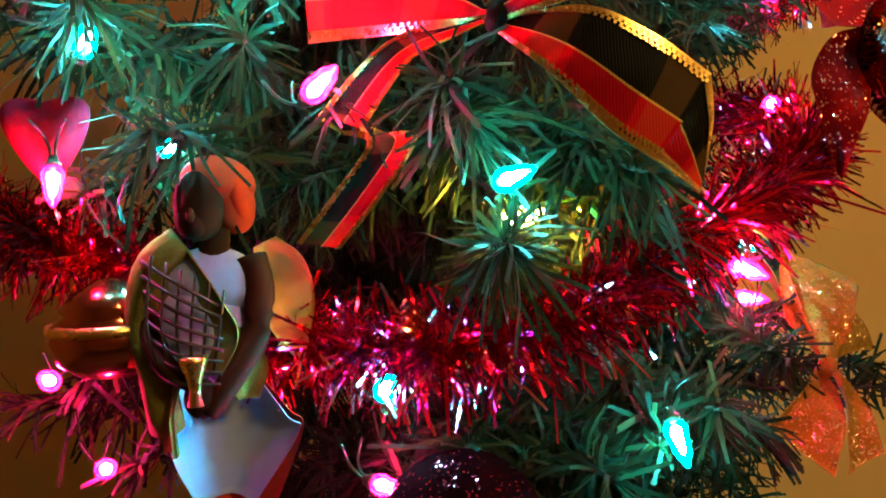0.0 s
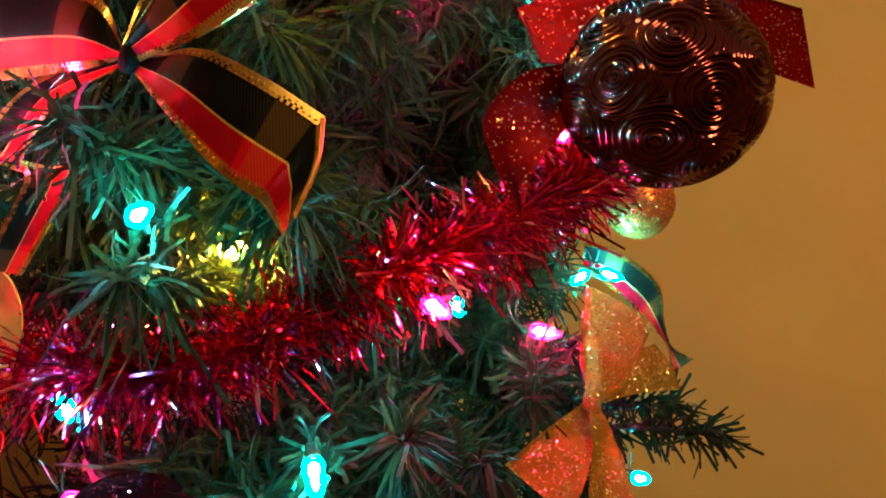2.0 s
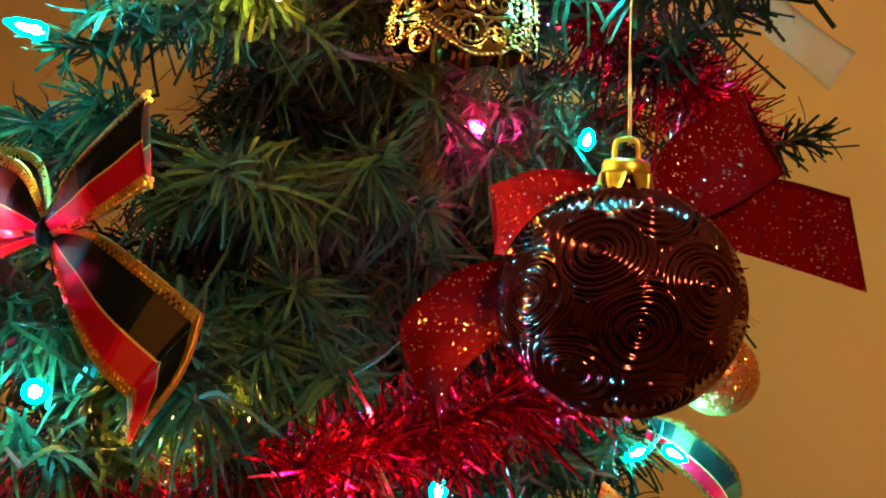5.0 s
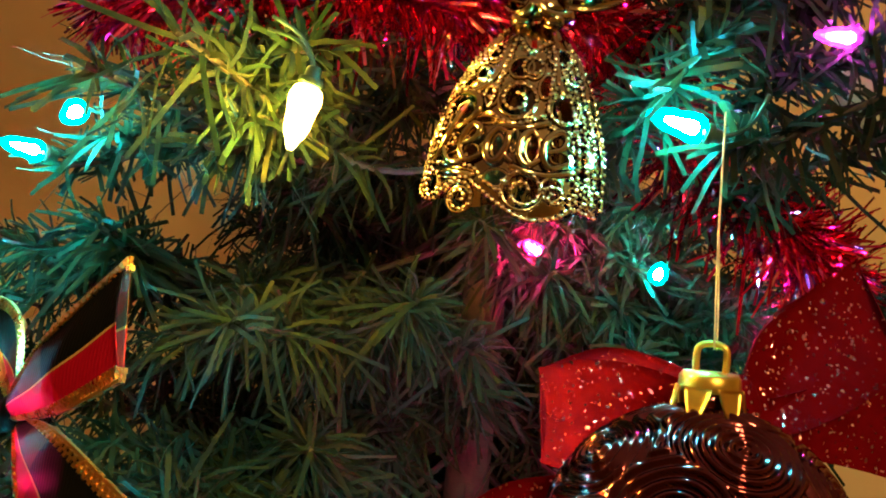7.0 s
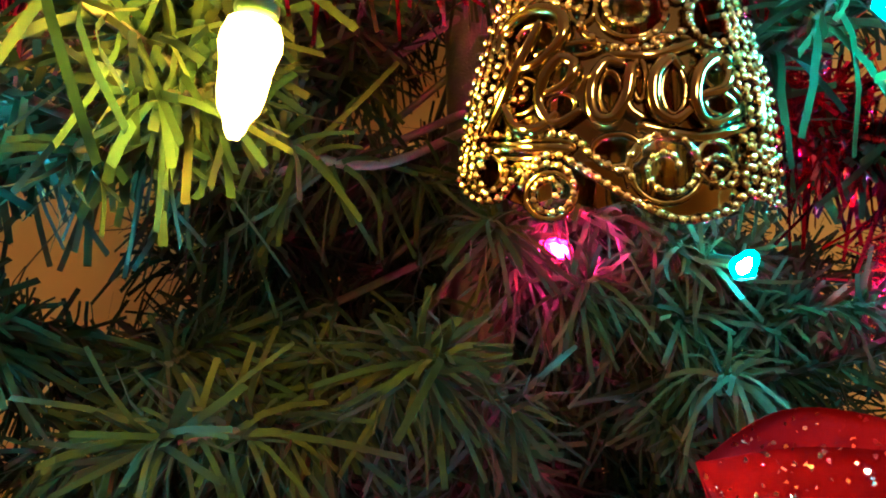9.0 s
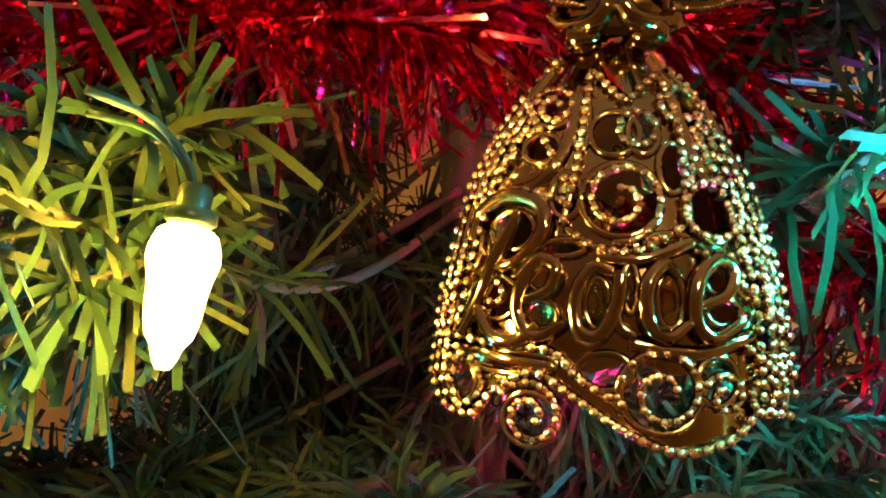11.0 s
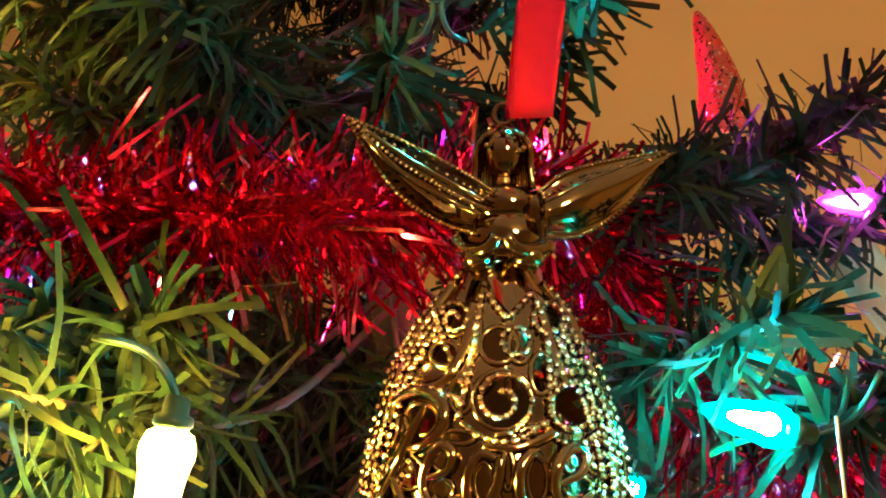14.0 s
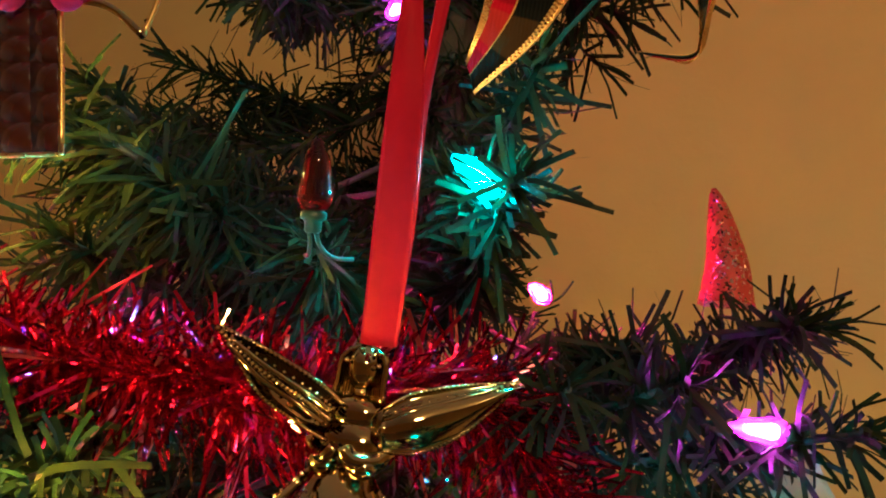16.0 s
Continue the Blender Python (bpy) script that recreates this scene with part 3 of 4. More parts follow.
TEAL, PINK, VIOLET, WARM = (TEAL_GLOW, "lit teal christmas light bulb among the needles"), (PINK_GLOW, "lit pink christmas light bulb among the needles"), \
    (VIOLET_GLOW, "lit violet christmas light bulb on a branch"), (WARM_GLOW, "lit warm yellow christmas light bulb hanging from a branch")
BULBS = [
    ((-0.145, 0.350, 1.406), (0.3, -0.6, 0.4), TEAL), ((-0.121, 0.388, 1.365), (0.6, -0.6, 0.2), TEAL), ((-0.167, 0.365, 1.349), (0.1, -0.5, -0.8), PINK),
    ((-0.051, 0.308, 1.380), (0.5, -0.6, 0.4), PINK), ((0.020, 0.313, 1.343), (0.5, -0.6, 0.2), TEAL), ((0.133, 0.365, 1.297), (0.5, -0.7, -0.25), PINK),
    ((0.190, 0.494, 1.266), (0.8, -0.4, -0.1), PINK), ((-0.032, 0.352, 1.257), (0.2, -0.7, 0.5), TEAL), ((0.084, 0.321, 1.234), (0.15, -0.4, -0.8), TEAL),
    ((-0.182, 0.385, 1.263), (0.1, -0.9, 0.3), PINK), ((-0.159, 0.385, 1.221), (0.4, -0.8, 0.3), PINK), ((-0.080, 0.405, 1.268), (0.5, -0.7, -0.3), PINK),
    ((0.111, 0.620, 1.472), (0.2, -0.9, 0.2), PINK), ((0.249, 0.632, 1.287), (0.7, -0.6, -0.2), TEAL), ((0.225, 0.625, 1.286), (-0.6, -0.6, -0.3), TEAL),
    ((0.101, 0.341, 1.512), (-0.16, -0.12, -1.0), WARM), ((0.218, 0.377, 1.519), (-0.92, -0.25, 0.25), TEAL), ((0.193, 0.550, 1.479), (0.2, -0.9, 0.3), TEAL),
    ((0.120, 0.575, 1.488), (-0.2, -0.9, 0.2), PINK), ((-0.002, 0.350, 1.512), (0.4, -0.7, -0.3), TEAL), ((-0.055, 0.380, 1.503), (-0.5, -0.7, 0.1), TEAL),
    ((0.150, 0.620, 1.639), (-0.2, -0.9, 0.2), PINK), ((0.079, 0.550, 1.767), (0.1, -0.7, -0.6), VIOLET), ((0.267, 0.490, 1.581), (-0.9, -0.35, 0.0), VIOLET),
    # Next line: both WARM and the PINK at y 0.480 are unseen added lights.
    ((0.185, 0.412, 1.645), (-0.5, -0.7, 0.3), TEAL), ((0.254, 0.600, 1.467), (0.2, -0.9, 0.2), PINK), ((0.036, 0.392, 1.325), (0.7, -0.6, 0.2), WARM), ((-0.088, 0.368, 1.437), (0.6, -0.7, 0.2), TEAL), ((0.000, 0.480, 1.590), (0.3, -0.8, 0.3), PINK), ((-0.020, 0.380, 1.660), (0.6, -0.3, -0.2), WARM),
    ((0.203, 0.487, 1.380), (-0.3, -0.8, -0.2), PINK), ((0.140, 0.463, 1.285), (0.2, -0.9, -0.2), TEAL),
    ((0.257, 0.560, 1.157), (0.3, -0.8, 0.2), TEAL), ((-0.033, 0.360, 1.211), (0.7, -0.6, -0.1), PINK),
]
for k, (at, aim, (mat, text)) in enumerate(BULBS):
    bulb(at, aim, mat, text, 1.0 if mat is WARM_GLOW else 0.88)
    if mat is not WARM_GLOW and at[1] < 0.56 and k not in (30, 31):
        twig(at, 700 + k, (0.80, 0.50, 0.30) if at == (0.218, 0.377, 1.519) else None)
for k, at in enumerate(((0.064, 0.345, 1.535), (0.050, 0.340, 1.508), (0.078, 0.348, 1.546), (0.046, 0.352, 1.550), (0.070, 0.338, 1.518))):
    twig(at, 760 + k)
bulb((0.153, 0.372, 1.632), (0.05, -0.25, 1.0), RED_GLASS, "unlit red christmas light bulb in a green socket", 0.9)


# ---- ornaments ----
def ridged(r, swirls, rise=0.0009, seg=120, rings=62.0):
    """A ball whose skin carries patches of concentric ridges."""
    bm = bmesh.new()
    bmesh.ops.create_uvsphere(bm, u_segments=seg, v_segments=seg * 3 // 4, radius=1.0)
    smooth(bm)
    me = bpy.data.meshes.new("shell")
    bm.to_mesh(me)
    bm.free()
    k = np.arange(swirls)
    z = 1 - 2 * (k + 0.5) / swirls
    a = k * 2.399963 + 0.4
    centres = np.stack([np.sqrt(1 - z * z) * np.cos(a), np.sqrt(1 - z * z) * np.sin(a), z], 1)
    co = np.empty(len(me.vertices) * 3)
    me.vertices.foreach_get("co", co)
    co = co.reshape(-1, 3)
    d = np.arccos(np.clip(co @ centres.T, -1, 1)).min(1)
    d = d + 0.018 * np.sin(9 * co[:, 0] + 5 * co[:, 2]) + 0.012 * np.sin(14 * co[:, 1] - 8 * co[:, 2])
    co *= (r + rise * np.cos(d * rings))[:, None]
    me.vertices.foreach_set("co", co.ravel())
    me.update()
    return me


ball = thing("christmas_ball", (0.2345, 0.361, 1.3905), "dark burgundy christmas ball with raised swirl ridges, on a gold thread", "christmas ball")
shell = part("shell", ridged(0.0446, 26, 0.0010, 300, 82.0), BALL_LACQUER, ball)
shell.scale = (1, 1, 0.94)
part("neck", lathe(bmesh.new(), [(0.0070, 0.036), (0.0070, 0.046), (0.0060, 0.047)], 20), BALL_LACQUER, ball)
part("cap", lathe(bmesh.new(), [(0.0086, 0.0462), (0.0090, 0.0470), (0.0088, 0.0505), (0.0078, 0.0520), (0.0012, 0.0524)], 24), BRASS_CAP, ball, "yellow metal cap with prongs")
for k in range(6):
    a = k * math.pi / 3 + 0.25
    d, s = Vector((math.cos(a), math.sin(a), 0)), Vector((-math.sin(a), math.cos(a), 0))
    rows = [(0.0089, 0.0041, 0.0475), (0.0096, 0.0034, 0.0440), (0.0106, 0.0019, 0.0396)]
    prong = sheet(bmesh.new(), [d * r + s * w + Vector((0, 0, z)) for r, w, z in rows], [d * r - s * w + Vector((0, 0, z)) for r, w, z in rows], 6, 4, 0.0005)
    part("prong", prong, BRASS_CAP, ball)
part("loop", tube(bmesh.new(), spline([(-0.0042, 0, 0.0515), (-0.0043, 0, 0.0560), (-0.0036, 0, 0.0592), (0, 0, 0.0602), (0.0036, 0, 0.0592), (0.0043, 0, 0.0560), (0.0042, 0, 0.0515)], 24), 0.0011, 8), BRASS_CAP, ball)
part("hanging_thread", tube(bmesh.new(), spline([(0.0006, -0.001, 0.0585), (-0.001, 0.002, 0.09), (-0.002, 0.004, 0.130)], 8), 0.00032, 5), STRING, ball, "thin gold thread")
part("hanging_thread", tube(bmesh.new(), spline([(0.0012, 0.001, 0.0585), (0.0002, 0.004, 0.075), (-0.0010, 0.004, 0.092)], 8), 0.00028, 5), STRING, ball, "thin gold thread")

amber = thing("christmas_ball", (0.272, 0.645, 1.340), "small amber gold christmas ball with a sparkling skin", "christmas ball")
part("shell", ridged(0.027, 14, 0.0006, 64), AMBER_BALL, amber)
part("cap", lathe(bmesh.new(), [(0.006, 0.026), (0.0065, 0.031), (0.004, 0.033)], 16), BRASS_CAP, amber)

dark = thing("christmas_ball", (-0.003, 0.345, 1.193), "dark burgundy christmas ball covered in glitter", "christmas ball")
part("shell", ridged(0.036, 1, 0.0, 48), DARK_GLITTER, dark)


def copper_pot():
    o = thing("copper_ornament", (-0.150, 0.375, 1.285), "shiny copper pot-shaped ornament with a bright band", "ornament")
    part("body", lathe(bmesh.new(), [(0.002, -0.020), (0.014, -0.019), (0.023, -0.013), (0.027, -0.003), (0.0245, 0.004), (0.020, 0.008), (0.0215, 0.010), (0.015, 0.017), (0.006, 0.022), (0.002, 0.023)], 40), COPPER, o)
    part("rim_band", lathe(bmesh.new(), [(0.0262, 0.000), (0.0272, 0.001), (0.0266, 0.004), (0.0246, 0.0045)], 40), GOLD_EDGE, o, "bright metal band")


copper_pot()


def heart():
    o = thing("heart_ornament", (-0.178, 0.395, 1.368), "puffy red felt heart ornament lit pink from below", "ornament")
    bm = bmesh.new()
    bmesh.ops.create_uvsphere(bm, u_segments=28, v_segments=20, radius=1.0)
    for v in bm.verts:
        x, y, z = v.co
        v.co = Vector((x * 0.019 * (1 + 0.25 * z), y * 0.011, (z * 0.019 + 0.55 * abs(x) * 0.017)))
    part("stuffed_body", smooth(bm), HEART_RED, o)
    part("hanging_loop", tube(bmesh.new(), spline([(-0.001, 0, 0.016), (-0.002, 0, 0.05), (0.0, 0.01, 0.08)], 8), 0.0006, 5), STRING, o)


heart()


# ---- plaid bow ----
bow = thing("plaid_bow", (0, 0, 0), "black and red plaid satin bow with gold edging", "bow")
plaid_strip("loop", bow, [(0.013, 0.322, 1.409), (0.034, 0.312, 1.432), (0.059, 0.317, 1.460)], [(0.018, 0.318, 1.402), (0.049, 0.306, 1.410), (0.070, 0.306, 1.422)], cup=0.004)
plaid_strip("loop", bow, [(0.008, 0.330, 1.410), (0.019, 0.338, 1.438), (0.059, 0.318, 1.460)], [(0.010, 0.330, 1.403), (0.030, 0.338, 1.417), (0.070, 0.307, 1.422)])
plaid_strip("loop", bow, [(0.013, 0.322, 1.409), (0.001, 0.320, 1.431), (-0.053, 0.345, 1.441)], [(0.013, 0.322, 1.405), (-0.010, 0.326, 1.401), (-0.056, 0.352, 1.402)], cup=-0.004)
plaid_strip("loop", bow, [(0.008, 0.330, 1.411), (-0.019, 0.350, 1.438), (-0.055, 0.347, 1.442)], [(0.008, 0.330, 1.407), (-0.028, 0.352, 1.405), (-0.057, 0.354, 1.402)])
plaid_strip("tail", bow, [(0.019, 0.322, 1.404), (0.048, 0.306, 1.405), (0.072, 0.303, 1.394), (0.0955, 0.306, 1.378)],
            [(0.014, 0.324, 1.402), (0.034, 0.308, 1.381), (0.0544, 0.301, 1.3585), (0.0709, 0.300, 1.3465)], cup=0.002)
plaid_strip("tail", bow, [(0.0955, 0.306, 1.378), (0.0935, 0.300, 1.360), (0.086, 0.290, 1.341)], [(0.0709, 0.300, 1.3465), (0.076, 0.294, 1.341), (0.082, 0.2855, 1.334)])
plaid_strip("tail", bow, [(0.011, 0.325, 1.407), (-0.019, 0.325, 1.400), (-0.035, 0.322, 1.389), (-0.053, 0.325, 1.370)], [(0.013, 0.325, 1.403), (-0.012, 0.328, 1.393), (-0.021, 0.326, 1.385), (-0.036, 0.330, 1.365)], cup=0.002)
plaid_strip("tail", bow, [(-0.053, 0.325, 1.370), (-0.046, 0.336, 1.365), (-0.035, 0.332, 1.359), (-0.050, 0.340, 1.339), (-0.066, 0.352, 1.320)],
            [(-0.036, 0.330, 1.365), (-0.026, 0.337, 1.362), (-0.015, 0.333, 1.360), (-0.030, 0.340, 1.338), (-0.048, 0.350, 1.317)])
part("knot", (lambda bm: (blob(bm, (0.017, 0.318, 1.405), (0.0045, 0.005, 0.0075), (0, 25, 0)), bm)[1])(bmesh.new()), PLAID, bow)

# ---- red velvet bow ----
red_bow = thing("velvet_bow", (0, 0, 0), "red velvet bow with fine glitter behind the dark ball", "bow")


def velvet(name, a, b, cup=0.0):
    part(name, sheet(bmesh.new(), a, b, 24, 10, 0.0007, cup, ripple=0.0006), VELVET, red_bow)


velvet("loop", [(0.239, 0.385, 1.433), (0.217, 0.380, 1.440), (0.196, 0.385, 1.441), (0.174, 0.398, 1.435)], [(0.240, 0.385, 1.423), (0.215, 0.377, 1.409), (0.198, 0.374, 1.405), (0.183, 0.376, 1.406)], 0.003)
velvet("loop", [(0.239, 0.390, 1.434), (0.216, 0.412, 1.442), (0.193, 0.415, 1.444), (0.174, 0.399, 1.435)], [(0.240, 0.390, 1.423), (0.214, 0.412, 1.415), (0.195, 0.410, 1.411), (0.183, 0.377, 1.406)])
velvet("tail", [(0.211, 0.379, 1.413), (0.1942, 0.374, 1.4052), (0.1729, 0.362, 1.3991), (0.1567, 0.348, 1.3816), (0.1576, 0.346, 1.3666), (0.1695, 0.352, 1.3372)],
       [(0.211, 0.379, 1.392), (0.2001, 0.374, 1.3815), (0.191, 0.362, 1.3734), (0.1803, 0.348, 1.3616), (0.1738, 0.346, 1.3488), (0.1713, 0.352, 1.3355)], 0.003)
velvet("loop", [(0.241, 0.385, 1.436), (0.247, 0.400, 1.456), (0.261, 0.420, 1.471), (0.276, 0.436, 1.484)], [(0.242, 0.385, 1.426), (0.256, 0.398, 1.423), (0.275, 0.410, 1.432), (0.293, 0.424, 1.447)], -0.004)
velvet("loop", [(0.242, 0.395, 1.438), (0.249, 0.425, 1.460), (0.263, 0.440, 1.473), (0.276, 0.438, 1.484)], [(0.242, 0.395, 1.427), (0.258, 0.430, 1.429), (0.279, 0.440, 1.437), (0.294, 0.426, 1.447)])
velvet("tail", [(0.251, 0.400, 1.434), (0.286, 0.428, 1.445), (0.321, 0.440, 1.439)], [(0.252, 0.400, 1.417), (0.285, 0.428, 1.411), (0.331, 0.450, 1.399)])
part("knot", (lambda bm: (blob(bm, (0.240, 0.383, 1.431), (0.009, 0.007, 0.011)), bm)[1])(bmesh.new()), VELVET, red_bow)

# ---- orange mesh bow ----
o_bow = thing("mesh_bow", (0, 0, 0), "orange gold glitter mesh bow at the end of a branch", "bow")


def organza(name, a, b, cup=0.0):
    part(name, sheet(bmesh.new(), a, b, 20, 10, 0.0005, cup, ripple=0.0008), ORGANZA, o_bow)


organza("loop", [(0.209, 0.446, 1.238), (0.210, 0.470, 1.262), (0.217, 0.510, 1.291)], [(0.213, 0.446, 1.235), (0.234, 0.462, 1.248), (0.252, 0.483, 1.271)], 0.004)
organza("loop", [(0.209, 0.450, 1.237), (0.211, 0.495, 1.258), (0.217, 0.512, 1.291)], [(0.213, 0.450, 1.234), (0.234, 0.490, 1.243), (0.252, 0.485, 1.270)])
organza("loop", [(0.213, 0.450, 1.236), (0.235, 0.480, 1.253), (0.255, 0.500, 1.257)], [(0.216, 0.450, 1.233), (0.243, 0.480, 1.232), (0.270, 0.500, 1.229)], 0.003)
organza("tail", [(0.207, 0.446, 1.235), (0.184, 0.418, 1.227), (0.163, 0.410, 1.212)], [(0.211, 0.446, 1.229), (0.207, 0.418, 1.212), (0.196, 0.410, 1.183)], 0.003)
organza("tail", [(0.208, 0.425, 1.235), (0.207, 0.416, 1.212), (0.203, 0.408, 1.184)], [(0.215, 0.446, 1.232), (0.222, 0.425, 1.216), (0.228, 0.418, 1.191)], 0.003)
part("knot", (lambda bm: (blob(bm, (0.211, 0.443, 1.235), (0.005, 0.005, 0.008)), bm)[1])(bmesh.new()), ORGANZA, o_bow)

# ---- plaid streamer beyond the tree's edge ----
streamer = thing("plaid_streamer", (0, 0, 0), "narrow plaid ribbon streamer with gold edges hanging off a branch", "ribbon")
plaid_strip("tail", streamer, [(0.231, 0.640, 1.311), (0.254, 0.645, 1.305), (0.287, 0.655, 1.279), (0.294, 0.665, 1.248), (0.301, 0.675, 1.227), (0.319, 0.680, 1.215)],
            [(0.229, 0.640, 1.292), (0.246, 0.645, 1.279), (0.268, 0.655, 1.259), (0.288, 0.665, 1.239), (0.299, 0.675, 1.224), (0.302, 0.680, 1.203)])

# ---- upper bow and ribbons ----
bow2 = thing("plaid_bow", (0, 0, 0), "red plaid ribbon bow with gold edges tied high up", "bow")
plaid_strip("tail", bow2, [(0.207, 0.425, 1.715), (0.196, 0.420, 1.692), (0.179, 0.415, 1.672)], [(0.178, 0.420, 1.718), (0.178, 0.415, 1.698), (0.176, 0.412, 1.682)])
plaid_strip("tail", bow2, [(0.230, 0.490, 1.751), (0.237, 0.485, 1.725), (0.236, 0.480, 1.711), (0.216, 0.476, 1.711)], [(0.245, 0.490, 1.750), (0.241, 0.485, 1.732), (0.237, 0.480, 1.709), (0.223, 0.478, 1.709)])

hanger = thing("satin_ribbon", (0, 0, 0), "red satin ribbon loop that holds up the gold angel", "ribbon")
part("front_band", sheet(bmesh.new(), [(0.168, 0.382, 1.590), (0.173, 0.370, 1.620), (0.178, 0.358, 1.646), (0.182, 0.350, 1.675)], [(0.178, 0.384, 1.590), (0.183, 0.373, 1.616), (0.187, 0.361, 1.647), (0.186, 0.353, 1.676)], 24, 8, 0.0006, 0.001), RED_SATIN, hanger)
part("back_band", sheet(bmesh.new(), [(0.166, 0.388, 1.592), (0.172, 0.378, 1.621), (0.182, 0.367, 1.652), (0.187, 0.360, 1.680)], [(0.175, 0.390, 1.592), (0.180, 0.381, 1.622), (0.184, 0.370, 1.653), (0.190, 0.362, 1.681)], 24, 8, 0.0006, 0.001), RED_SATIN, hanger)


# ---- gold angel ornament ----
def gold_angel():
    """A hollow cast angel: pierced skirt with beaded scrolls and a word, small bust, two wings; one mesh."""
    base = Vector((0.159, 0.396, 1.4845))
    M = pose(base.x, base.y, base.z, 0, 2.0, 5.0)
    K = 0.0000945
    LEVELS = [(0, 95), (130, 95), (160, 117), (260, 197), (400, 270), (600, 325), (770, 345), (900, 348)]

    def radius(cy):
        for (a, ra), (b, rb) in zip(LEVELS, LEVELS[1:]):
            if cy <= b:
                return (ra + (rb - ra) * (cy - a) / (b - a)) * K
        return LEVELS[-1][1] * K

    def on(cx, cy, out=0.0):
        r = radius(cy) + out
        x = max(-0.985 * r, min(0.985 * r, (cx - 410) * K))
        return M @ Vector((x, -math.sqrt(r * r - x * x), (880 - cy) * K))

    bm = bmesh.new()

    def line(pts, rad, n=None, out=0.0, sides=6):
        flat = spline([(x, y, 0) for x, y in pts], n or 8 * len(pts))
        tube(bm, [on(p.x, p.y, out) for p in flat], rad, sides)
        return flat

    def beads(flat, step=17, r=0.0009, off=0.0):
        run, last = 0.0, flat[0]
        for p in flat:
            run += (p - last).length
            last = p
            if run >= step:
                run = 0.0
                q = on(p.x + off, p.y, 0.0009)
                n0 = len(bm.faces)
                pearl(bm, q, r)
                bm.faces.ensure_lookup_table()
                for f in bm.faces[n0:]:
                    f.material_index = 1

    def scroll(x, y, r0, r1, a0, turns, rad=0.0008, beaded=True):
        n = int(24 * abs(turns)) + 8
        pts = []
        for k in range(n + 1):
            q = k / n
            a = math.radians(a0) + turns * 2 * math.pi * q
            r = r0 + (r1 - r0) * q
            pts.append(Vector((x + r * math.cos(a), y + r * math.sin(a), 0)))
        tube(bm, [on(p.x, p.y) for p in pts], lambda q: rad * (1.15 - 0.4 * q), 6)
        if beaded:
            beads(pts, 18, 0.00078)

    # pierced front shell
    HOLES = [(318, 268, 42, 40), (212, 342, 34, 34), (298, 352, 34, 28), (430, 330, 42, 42), (440, 455, 66, 64), (548, 262, 34, 36), (612, 335, 32, 34), (602, 470, 44, 56),
             (250, 505, 40, 34), (215, 625, 48, 38), (305, 590, 22, 24), (305, 655, 28, 24), (400, 635, 20, 42), (455, 610, 12, 40), (520, 630, 22, 46), (600, 595, 20, 22), (610, 650, 30, 22),
             (255, 738, 76, 18), (412, 748, 44, 30), (505, 785, 64, 62), (598, 765, 34, 40), (150, 775, 32, 36), (285, 832, 46, 44), (660, 590, 30, 34), (692, 690, 26, 30),
             (122, 650, 16, 42), (170, 520, 16, 50), (185, 430, 26, 16), (660, 455, 24, 40), (250, 265, 18, 26), (590, 225, 16, 22), (480, 330, 26, 40), (370, 300, 14, 60), (530, 395, 24, 46), (345, 445, 26, 40), (520, 530, 40, 14), (340, 540, 40, 14)]
    EDGE = [(60, 770), (112, 822), (175, 832), (215, 792), (290, 752), (360, 790), (440, 842), (530, 880), (620, 862), (670, 820), (760, 835)]

    def solid(cx, cy):
        if abs(cx - 410) * K > 0.97 * radius(cy):
            return False
        for (x0, y0), (x1, y1) in zip(EDGE, EDGE[1:]):
            if x0 <= cx <= x1 and cy > y0 + (y1 - y0) * (cx - x0) / (x1 - x0):
                return False
        return all(((cx - hx) / rx) ** 2 + ((cy - hy) / ry) ** 2 > 1 for hx, hy, rx, ry in HOLES)

    corner = {}

    def at_corner(i, j, out):
        if (i, j, out) not in corner:
            corner[(i, j, out)] = bm.verts.new(on(50 + 7 * i, 135 + 7 * j, out))
        return corner[(i, j, out)]

    kept = {(i, j) for i in range(103) for j in range(107) if solid(53.5 + 7 * i, 138.5 + 7 * j)}
    for i, j in kept:
        q = ((i, j), (i, j + 1), (i + 1, j + 1), (i + 1, j))
        bm.faces.new([at_corner(*c, -0.0003) for c in q]).smooth = True
        bm.faces.new([at_corner(*c, -0.0010) for c in reversed(q)]).smooth = True
        for (di, dj), (a, b) in (((-1, 0), (q[0], q[1])), ((0, 1), (q[1], q[2])), ((1, 0), (q[2], q[3])), ((0, -1), (q[3], q[0]))):
            if (i + di, j + dj) not in kept:
                bm.faces.new((at_corner(*a, -0.0003), at_corner(*a, -0.0010), at_corner(*b, -0.0010), at_corner(*b, -0.0003)))
    for hx, hy, rx, ry in HOLES:
        ring = [Vector((hx + rx * 1.04 * math.cos(a), hy + ry * 1.04 * math.sin(a), 0)) for a in (k * math.pi / 14 for k in range(28))]
        tube(bm, [on(p.x, p.y, 0.0) for p in ring], 0.0007, 6, True)
    # the rear half of the hollow skirt
    def behind(a, cy, out):
        r = radius(cy) + out
        return M @ Vector((r * math.sin(a), r * math.cos(a), (880 - cy) * K))

    for out, flip in ((-0.0008, 1), (-0.0016, -1)):
        rows = [[bm.verts.new(behind(math.radians(-88 + 176 * i / 24), 140 + 650 * j / 22 + 14 * math.sin(1.3 * i) * (j == 22), out)) for i in range(25)] for j in range(23)]
        for lo, hi in zip(rows, rows[1:]):
            for i in range(24):
                bm.faces.new((lo[i], lo[i + 1], hi[i + 1], hi[i])[::flip]).smooth = True
